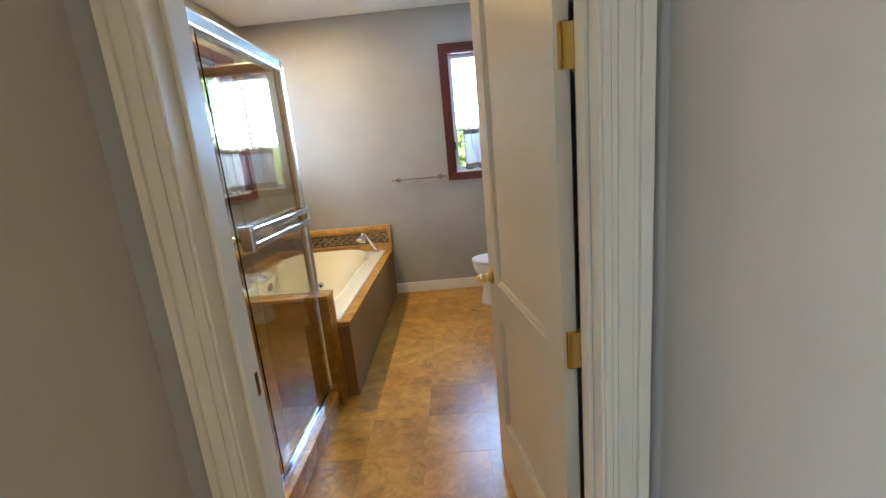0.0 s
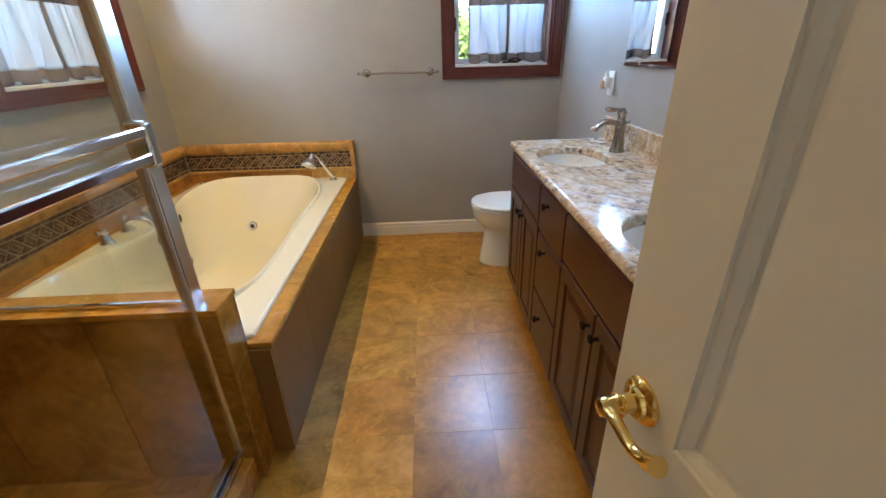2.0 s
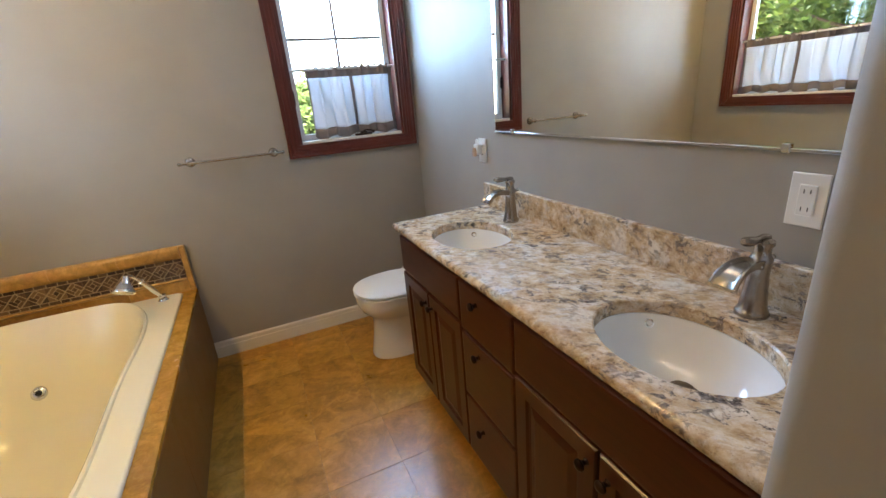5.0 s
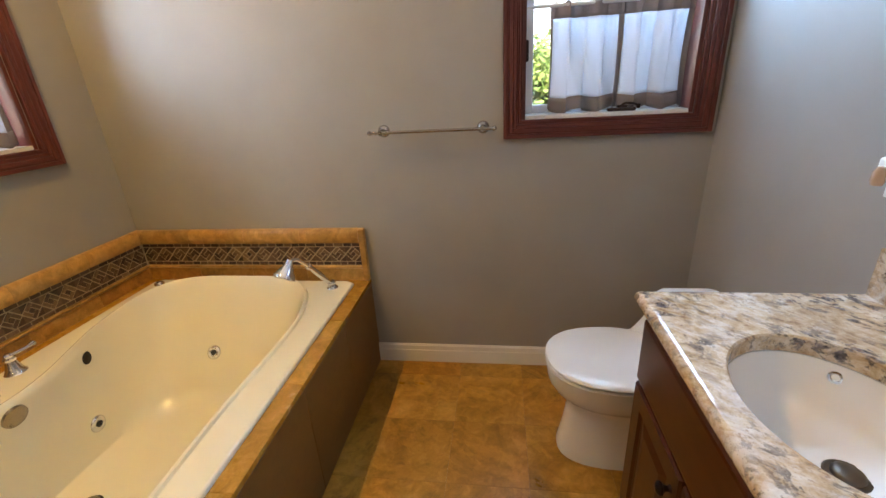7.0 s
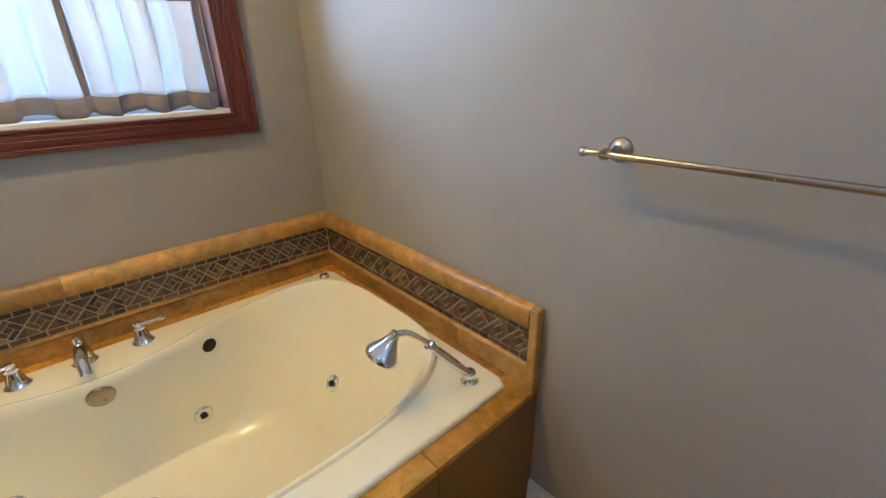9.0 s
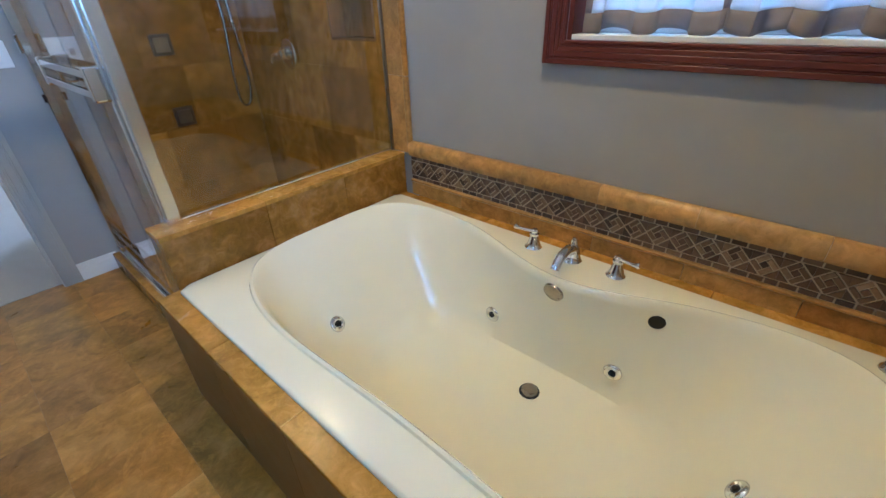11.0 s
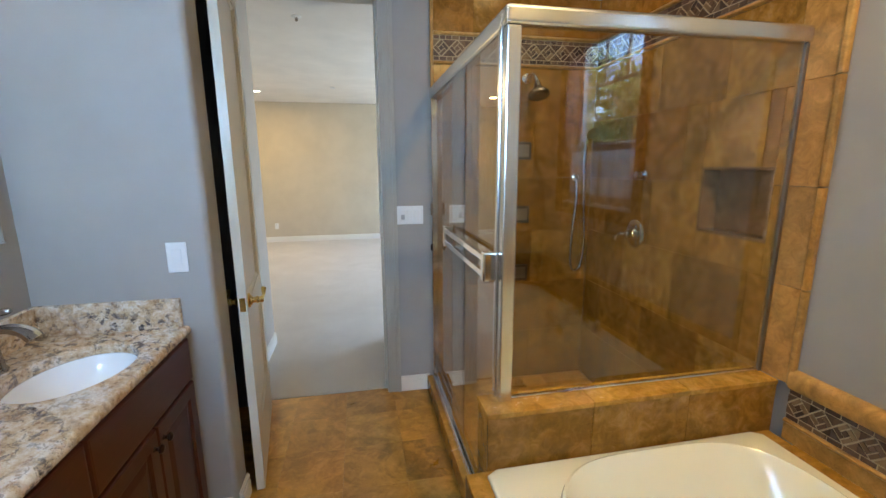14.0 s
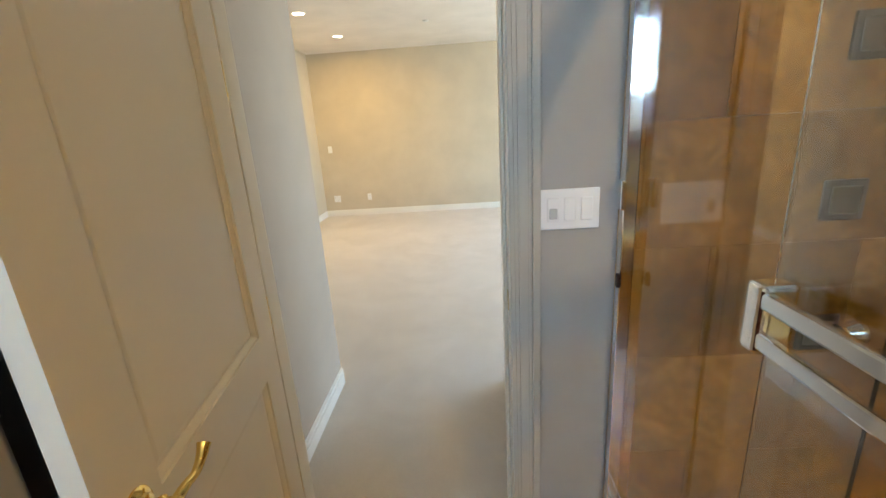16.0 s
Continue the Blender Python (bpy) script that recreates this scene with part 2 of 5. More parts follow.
GRANITE = granite()
CARPET = carpet_mat()
ALUMINIUM = metal("satin_aluminium", (0.72, 0.72, 0.69), 0.2, 0.08)
CHROME = metal("chrome", (0.82, 0.83, 0.85), 0.06)
NICKEL = metal("brushed_nickel", (0.38, 0.345, 0.31), 0.22, 0.08)
BRASS = metal("polished_brass", (0.86, 0.62, 0.20), 0.1)
BRONZE = metal("dark_bronze", (0.05, 0.035, 0.03), 0.35)
OLDMETAL = metal("oiled_metal", (0.14, 0.11, 0.085), 0.38, 0.1)
PEWTER = metal("pewter", (0.30, 0.25, 0.20), 0.35, 0.1)
TUB = glazed("bisque_acrylic", (0.80, 0.755, 0.57), 0.2, 0.03, 0.2, 0.06)
PORCELAIN = glazed("white_porcelain", (0.80, 0.80, 0.80), 0.06)
PLASTIC = glazed("white_plastic", (0.75, 0.75, 0.74), 0.3)
VINYL = glazed("white_vinyl", (0.72, 0.72, 0.70), 0.35)
GREYPLASTIC = glazed("grey_plastic", (0.40, 0.40, 0.40), 0.35)
AMBER = glazed("amber_oil", (0.50, 0.36, 0.27), 0.15)
BLACK = painted("black_rubber", (0.01, 0.01, 0.01), 0.6)
SHOWERGLASS = clear_glass("shower_glass", (0.90, 0.92, 0.88), 0.0, 1.54)
PANE = clear_glass("window_glass")
MIRROR = metal("mirror_silver", (0.90, 0.92, 0.90), 0.0, 0.004)
SHEER = cloth("white_voile", (0.78, 0.82, 0.88), 0.5)
BORDER = cloth("taupe_border_cloth", (0.32, 0.27, 0.255), 0.36)
BARK = painted("bark", (0.12, 0.085, 0.06), 0.9, 0.8, 25, 0.3)
LEAF_A = leafy("leaves_fresh", (0.07, 0.12, 0.02), (0.18, 0.24, 0.05))
LEAF_B = leafy("leaves_dark", (0.035, 0.07, 0.02), (0.10, 0.15, 0.04))
GRASS = painted("dry_grass", (0.38, 0.32, 0.20), 0.95, 0.8, 20, 0.35)
STUCCO = painted("outer_stucco", (0.55, 0.47, 0.36), 0.9, 0.5, 120)
WARMGLOW = glow("lamp_glass", (1.0, 0.78, 0.5), 1.5)


# ---- mesh tools ----
def part(name, bm, material, parent=None, label="", smooth=False):
    me = bpy.data.meshes.new(name)
    bm.normal_update()
    if smooth:
        for f in bm.faces:
            f.smooth = True
    bm.to_mesh(me)
    bm.free()
    for m in material if isinstance(material, (list, tuple)) else (material,):
        me.materials.append(m)
    ob = new(name, me)
    if smooth:
        me.set_sharp_from_angle(angle=radians(40))
    if parent is not None:
        ob.parent = parent
    if label:
        ob["label"] = label
    return ob


def thing(name, label, category, m=None, group="", kind=""):
    ob = new(name)
    ob.empty_display_size = 0.1
    if m is not None:
        ob.matrix_world = m
    return tagged(ob, label, category, group, kind)


def box(bm, x0, x1, y0, y1, z0, z1, bevel=0.0, seg=2, mat=0):
    made = bmesh.ops.create_cube(bm, size=1, matrix=Matrix.Translation(((x0 + x1) / 2, (y0 + y1) / 2, (z0 + z1) / 2)) @ Matrix.Diagonal((abs(x1 - x0), abs(y1 - y0), abs(z1 - z0), 1)))
    vs = made["verts"]
    faces = {f for v in vs for f in v.link_faces}
    for f in faces:
        f.material_index = mat
    if bevel:
        bmesh.ops.bevel(bm, geom=list({e for v in vs for e in v.link_edges}), offset=bevel, segments=seg, affect="EDGES", profile=0.5)
    return bm


def solid(x0, x1, y0, y1, z0, z1, bevel=0.0, seg=2):
    return box(bmesh.new(), x0, x1, y0, y1, z0, z1, bevel, seg)


def lathe(bm, profile, m=None, seg=24, mat=0):
    """Turns (radius, height) pairs round the local z axis."""
    m = m or Matrix()
    rings = []
    for r, z in profile:
        if r < 1e-5:
            rings.append([bm.verts.new(m @ Vector((0, 0, z)))])
        else:
            rings.append([bm.verts.new(m @ Vector((r * math.cos(2 * math.pi * i / seg), r * math.sin(2 * math.pi * i / seg), z))) for i in range(seg)])
    join(bm, rings, mat)
    return bm


def join(bm, rings, mat=0, closed=True):
    for a, b in zip(rings, rings[1:]):
        n = max(len(a), len(b))
        for i in range(n if closed else n - 1):
            j = (i + 1) % n
            if len(a) == 1:
                f = bm.faces.new((a[0], b[i], b[j]))
            elif len(b) == 1:
                f = bm.faces.new((a[i], b[0], a[j]))
            else:
                f = bm.faces.new((a[i], b[i], b[j], a[j]))
            f.material_index = mat


def tube(bm, points, radius, seg=10, closed_ends=True, flat=1.0, mat=0):
    """A round bar along points; radius may be a list."""
    pts = [Vector(p) for p in points]
    rad = radius if isinstance(radius, (list, tuple)) else [radius] * len(pts)
    rings, up = [], None
    for i, p in enumerate(pts):
        d = (pts[min(i + 1, len(pts) - 1)] - pts[max(i - 1, 0)]).normalized()
        if up is None:
            up = Vector((0, 0, 1)) if abs(d.z) < 0.9 else Vector((1, 0, 0))
        side = d.cross(up).normalized()
        up = side.cross(d).normalized()
        rings.append([bm.verts.new(p + rad[i] * (math.cos(2 * math.pi * k / seg) * side + flat * math.sin(2 * math.pi * k / seg) * up)) for k in range(seg)])
    join(bm, rings, mat)
    if closed_ends:
        for f in (bm.faces.new(rings[0]), bm.faces.new(list(reversed(rings[-1])))):
            f.material_index = mat
    return bm


def arc(points, n=6):
    """A smooth line through the given points."""
    p = [Vector(v) for v in points]
    out = []
    for i in range(len(p) - 1):
        a, b, c, d = p[max(i - 1, 0)], p[i], p[i + 1], p[min(i + 2, len(p) - 1)]
        for k in range(n):
            s = k / n
            out.append(0.5 * ((2 * b) + (c - a) * s + (2 * a - 5 * b + 4 * c - d) * s * s + (3 * b - a - 3 * c + d) * s ** 3))
    return out + [p[-1]]


def slabs(bm, axis, at0, at1, u0, u1, v0, v1, holes):
    """A wall from at0 to at1 along the axis ('x' or 'y'), over u (the other level axis) and z, with oblong holes (u0, u1, z0, z1)."""
    us = sorted({u0, u1, *(h[0] for h in holes), *(h[1] for h in holes)})
    vs = sorted({v0, v1, *(h[2] for h in holes), *(h[3] for h in holes)})
    us, vs = [u for u in us if u0 <= u <= u1], [v for v in vs if v0 <= v <= v1]
    for a, b in zip(us, us[1:]):
        run = None
        for c, d in zip(vs, vs[1:]):
            mid = ((a + b) / 2, (c + d) / 2)
            if any(h[0] < mid[0] < h[1] and h[2] < mid[1] < h[3] for h in holes):
                if run:
                    put_slab(bm, axis, at0, at1, a, b, *run)
                run = None
            else:
                run = (run[0], d) if run else (c, d)
        if run:
            put_slab(bm, axis, at0, at1, a, b, *run)
    return bm


def put_slab(bm, axis, at0, at1, a, b, c, d):
    if axis == "x":
        box(bm, at0, at1, a, b, c, d)
    else:
        box(bm, a, b, at0, at1, c, d)


# ---- plan ----
WEST, NORTH, EAST, SOUTH = -1.67, 4.365, 1.02, 0.985
HALL = 0.85
CEILING, BEDCEIL = 2.74, 2.70
DOOR_L, DOOR_R, DOOR_H = -0.28, 0.485, 2.41
FIN0, FIN1, FINX = 1.735, 1.885, 0.412
GLASS_X, GLASS_Y = -0.605, 2.325
PONY0, PONY1, PONYX, PONYZ = 2.285, 2.402, -0.525, 0.687
DECK, DECKX = 0.48, -0.46
NWIN = (0.272, 0.928, 1.207, 2.335)
WWIN = (3.205, 4.055, 1.207, 2.335)
NICHE = (1.93, 2.27, 1.18, 1.466)
COUNTER = 0.88


def structure(name, bm, material, label):
    return tagged(part(name, bm, material), label, "wall", kind="structure")


structure("wall_west", slabs(bmesh.new(), "x", WEST - 0.17, WEST, HALL, NORTH + 0.17, 0, 2.9, [WWIN, NICHE]), WALL, "taupe painted bathroom wall with a window opening")
structure("wall_north", slabs(bmesh.new(), "y", NORTH, NORTH + 0.17, WEST, EAST, 0, 2.9, [NWIN]), WALL, "taupe painted bathroom wall with a window opening")
structure("wall_east", solid(EAST, EAST + 0.14, HALL, NORTH + 0.17, 0, 2.9), WALL, "taupe painted bathroom wall behind the mirror")
structure("wall_south", slabs(bmesh.new(), "y", HALL, SOUTH, WEST, EAST, 0, 2.9, [(DOOR_L - 0.02, DOOR_R + 0.02, -1, DOOR_H + 0.02)]), WALL, "taupe painted wall with the bathroom doorway")
fin = bmesh.new()
R = 0.025
outline = [(EAST, FIN0), (EAST, FIN1)]
outline += [(FINX + R - R * math.sin(a), FIN1 - R + R * math.cos(a)) for a in [radians(k * 15) for k in range(7)]]
outline += [(FINX + R - R * math.cos(a), FIN0 + R - R * math.sin(a)) for a in [radians(k * 15) for k in range(7)]]
low = [fin.verts.new((x, y, 0)) for x, y in outline]
top = [fin.verts.new((x, y, CEILING)) for x, y in outline]
join(fin, [top, low])
fin.faces.new(low)
fin.faces.new(list(reversed(top)))
structure("wall_alcove", fin, WALL, "taupe painted return wall with rounded corner beside the vanity")
for f in bpy.data.objects["wall_alcove"].data.polygons:
    f.use_smooth = True
bpy.data.objects["wall_alcove"].data.set_sharp_from_angle(angle=radians(30))
tagged(part("ceiling", solid(WEST, EAST, SOUTH, NORTH, CEILING, CEILING + 0.1), CEIL), "white textured bathroom ceiling", "ceiling", kind="structure")
# bedroom and the short passage to the bathroom
structure("wall_passage_east", solid(0.606, 0.756, 0.0, HALL, 0, 2.9), PASSAGE, "beige painted passage wall")
structure("wall_passage_west", solid(-0.56, -0.41, 0.0, HALL, 0, 2.9), PASSAGE, "beige painted passage wall")
# unseen slab, added to keep light out of the recess behind the door
structure("wall_recess_header", solid(FINX + 0.02, EAST, SOUTH, FIN0, 2.45, CEILING), WALL, "unseen taupe slab added to keep light out of the recess behind the door")
structure("wall_bedroom_north", slabs(bmesh.new(), "y", 0.0, 0.15, -3.7, 2.29, 0, 2.9, [(-0.56, 0.756, -1, 3)]), BEDWALL, "beige painted bedroom wall")
structure("wall_bedroom_south", solid(-3.7, 2.29, -5.4, -5.25, 0, 2.9), BEDWALL, "beige painted bedroom wall with outlets")
structure("wall_bedroom_east", solid(2.29, 2.44, -5.4, 0.15, 0, 2.9), BEDWALL, "beige painted bedroom wall")
BEDWIN = (-4.4, -0.8, 0.4, 2.35)
structure("wall_bedroom_west", slabs(bmesh.new(), "x", -3.85, -3.7, -5.4, 0.15, 0, 2.9, [BEDWIN]), BEDWALL, "beige painted bedroom wall with a wide window opening")
tagged(part("ceiling_bedroom", solid(-3.7, 2.29, -5.25, HALL, BEDCEIL, BEDCEIL + 0.1), CEIL), "cream white bedroom ceiling", "ceiling", kind="structure")
tagged(part("roof_slab", solid(-4.3, 2.9, -5.9, 0.5, 2.9, 3.05), STUCCO), "flat roof slab over the bedroom", "roof", kind="structure")
tagged(part("roof_slab", solid(-2.2, 1.5, 0.5, 4.9, 2.9, 3.05), STUCCO), "flat roof slab over the bathroom", "roof", kind="structure")
tagged(part("floor_bedroom", solid(-3.7, 2.29, -5.25, 0.935, -0.12, 0.004), CARPET), "cream cut-pile bedroom carpet", "carpet", kind="structure")
floor = tagged(part("floor", solid(WEST, EAST, 0.935, NORTH, -0.12, -0.0008), GROUT), "honed travertine tile floor with tight joints", "floor", kind="structure")


def baseboard(name, x0, y0, x1, y1, nx, ny, h=0.105):
    """A stepped baseboard along a wall; (nx, ny) points into the room."""
    bm = bmesh.new()
    for z0, z1, d in ((0, h * 0.68, 0.014), (h * 0.68, h * 0.8, 0.0105), (h * 0.8, h * 0.94, 0.013), (h * 0.94, h, 0.007)):
        xa, xb = min(x0, x1, x0 + nx * d, x1 + nx * d), max(x0, x1, x0 + nx * d, x1 + nx * d)
        ya, yb = min(y0, y1, y0 + ny * d, y1 + ny * d), max(y0, y1, y0 + ny * d, y1 + ny * d)
        box(bm, xa, xb, ya, yb, z0, z1, 0.0015, 1)
    return tagged(part(name, bm, TRIM), "white painted stepped wooden baseboard", "baseboard", kind="structure")


baseboard("baseboard", DECKX + 0.002, NORTH, EAST, NORTH, 0, -1)
baseboard("baseboard", EAST, 3.47, EAST, NORTH - 0.015, -1, 0)
baseboard("baseboard", FINX, FIN0 + 0.01, FINX, FIN1 - 0.012, -1, 0)
baseboard("baseboard", FINX + 0.02, FIN1, 0.535, FIN1, 0, 1)
baseboard("baseboard", -0.565, SOUTH, DOOR_L - 0.09, SOUTH, 0, 1)
baseboard("baseboard", 0.606, 0.0, 0.606, HALL, -1, 0)
baseboard("baseboard", -0.41, 0.0, -0.41, HALL, 1, 0)
baseboard("baseboard", -3.7, -5.25, 2.29, -5.25, 0, 1)
baseboard("baseboard", 2.29, -5.235, 2.29, 0.0, -1, 0)
baseboard("baseboard", 0.756, 0.0, 2.275, 0.0, 0, -1)


# ---- door, jamb and casing ----
def casing_bar(bm, x0, x1, z0, z1, y, ny, upright):
    """One fluted casing board lying on the wall plane y, thickness towards ny."""
    w = (x1 - x0) if upright else (z1 - z0)
    for a, b, d in ((0, 0.16, 0.012), (0.16, 0.3, 0.009), (0.3, 0.62, 0.013), (0.62, 0.74, 0.010), (0.74, 1.0, 0.019)):
        p, q = y, y + ny * d
        if upright:
            lo, hi = (x0 + a * w, x0 + b * w)
            box(bm, lo, hi, min(p, q), max(p, q), z0, z1, 0.001, 1)
        else:
            box(bm, x0, x1, min(p, q), max(p, q), z0 + a * w, z0 + b * w, 0.001, 1)
    return bm


def mirrored(bm, x):
    for v in bm.verts:
        v.co.x = 2 * x - v.co.x
    bmesh.ops.reverse_faces(bm, faces=bm.faces[:])
    return bm


frame_thing = thing("door_frame_1", "painted wooden door frame with fluted casing", "door frame", kind="structure")
for y, ny, cw, paint in ((SOUTH, 1, 0.085, TAUPETRIM), (HALL, -1, 0.068, DOORPAINT)):
    part("casing", casing_bar(bmesh.new(), DOOR_R + 0.005, DOOR_R + 0.09, 0, DOOR_H + 0.09, y, ny, True), paint, frame_thing)
    part("casing", mirrored(casing_bar(bmesh.new(), DOOR_L + 0.005, DOOR_L + 0.005 + cw, 0, DOOR_H + 0.09, y, ny, True), DOOR_L), paint, frame_thing)
    part("casing", casing_bar(bmesh.new(), DOOR_L - 0.005, DOOR_R + 0.005, DOOR_H + 0.005, DOOR_H + 0.09, y, ny, False), paint, frame_thing)
part("jamb", solid(DOOR_L - 0.018, DOOR_L, HALL - 0.002, SOUTH + 0.002, 0, DOOR_H, 0.002, 1), DOORPAINT, frame_thing)
part("jamb", solid(DOOR_R, DOOR_R + 0.018, HALL - 0.002, SOUTH + 0.002, 0, DOOR_H, 0.002, 1), DOORPAINT, frame_thing)
part("jamb", solid(DOOR_L - 0.018, DOOR_R + 0.018, HALL - 0.002, SOUTH + 0.002, DOOR_H, DOOR_H + 0.018, 0.002, 1), DOORPAINT, frame_thing)
part("stop", solid(DOOR_L, DOOR_L + 0.011, HALL + 0.05, HALL + 0.092, 0, DOOR_H, 0.002, 1), DOORPAINT, frame_thing)
part("stop", solid(DOOR_R - 0.011, DOOR_R, HALL + 0.05, HALL + 0.092, 0, DOOR_H, 0.002, 1), DOORPAINT, frame_thing)
part("strike_plate", solid(DOOR_L - 0.001, DOOR_L + 0.0015, SOUTH - 0.04, SOUTH - 0.012, 0.873, 0.933, 0.0008, 1), BRASS, frame_thing, "small brass strike plate")

DOOR_W, DOOR_T = 0.758, 0.035
door = thing("door_1", "cream painted two-panel door standing open, with brass lever", "door", pose(DOOR_R - 0.002, SOUTH + 0.012, 0.008, 0, 0, 90 + 8.2), kind="structure")
# local frame: x along the leaf from the hinge, y through the leaf, towards the passage side negative
ST = 0.125
panels = ((0.265, 0.742), (0.878, 2.25))
bm = bmesh.new()
H = DOOR_H - 0.012
slabs(bm, "y", 0.0, DOOR_T, 0.012, DOOR_W, 0.0, H, [(ST, DOOR_W - ST, a, b) for a, b in panels])
bmesh.ops.remove_doubles(bm, verts=bm.verts[:], dist=1e-5)
leaf = part("leaf", bm, DOORPAINT, door)
for a, b in panels:
    bm = bmesh.new()
    for side in (0, 1):
        rings = []
        for inset, depth in ((0, 0.0), (0.0006, 0.0055), (0.004, 0.006), (0.009, 0.0085), (0.015, 0.0125), (0.0155, 0.0148), (0.022, 0.0148), (0.03, 0.0132), (0.05, 0.0132)):
            y = depth if side == 0 else DOOR_T - depth
            x0, x1, z0, z1 = ST + inset, DOOR_W - ST - inset, a + inset, b - inset
            ring = [bm.verts.new(c) for c in ((x0, y, z0), (x1, y, z0), (x1, y, z1), (x0, y, z1))]
            rings.append(ring if side == 0 else list(reversed(ring)))
        join(bm, rings)
        bm.faces.new(rings[-1])
    bmesh.ops.recalc_face_normals(bm, faces=bm.faces[:])
    part("panel", bm, DOORPAINT, leaf)


def lever(side):
    """A brass lever with a ribbed rose; side -1 or 1 along the leaf's thickness."""
    bm = bmesh.new()
    y = 0.0 if side < 0 else DOOR_T
    turn = pose(DOOR_W - 0.062, y, 0.895, 90 if side < 0 else -90, 0, 0)
    lathe(bm, [(0.0, 0.0), (0.032, 0.0), (0.033, 0.004), (0.029, 0.009), (0.022, 0.011), (0.020, 0.016), (0.0135, 0.018), (0.0125, 0.03), (0.016, 0.034), (0.0165, 0.038), (0.0125, 0.042), (0.0135, 0.056), (0.011, 0.062), (0.0, 0.064)], turn, 28)
    o = Vector((DOOR_W - 0.062, y + side * 0.052, 0.895))
    line = arc([o, o + Vector((-0.03, side * 0.004, 0.004)), o + Vector((-0.06, side * 0.005, 0.0)), o + Vector((-0.085, side * 0.005, 0.008)), o + Vector((-0.104, side * 0.005, 0.022))], 4)
    tube(bm, line, [0.010 - 0.0035 * math.sin(math.pi * i / (len(line) - 1)) + 0.002 * (i / len(line)) for i in range(len(line))], 12)
    return part("lever_handle", bm, BRASS, leaf, "polished brass lever on a round rose", True)


lever(-1)
lever(1)
part("latch_plate", solid(DOOR_W - 0.0005, DOOR_W + 0.0012, 0.006, 0.029, 0.865, 0.925, 0.0005, 1), BRASS, leaf, "brass latch plate with bolt")
for z in (0.25, 0.905, 1.57, 2.2):
    bm = bmesh.new()
    lathe(bm, [(0, -0.052), (0.005, -0.05), (0.0075, -0.046), (0.0075, 0.046), (0.005, 0.05), (0, 0.052)], pose(0.003, -0.008, z), 14)
    box(bm, 0.0, 0.034, -0.0025, 0.0005, z - 0.045, z + 0.045, 0.0008, 1)
    box(bm, -0.010, 0.003, -0.004, 0.03, z - 0.045, z + 0.045, 0.0008, 1)
    part("hinge", bm, BRASS, door, "polished brass butt hinge")


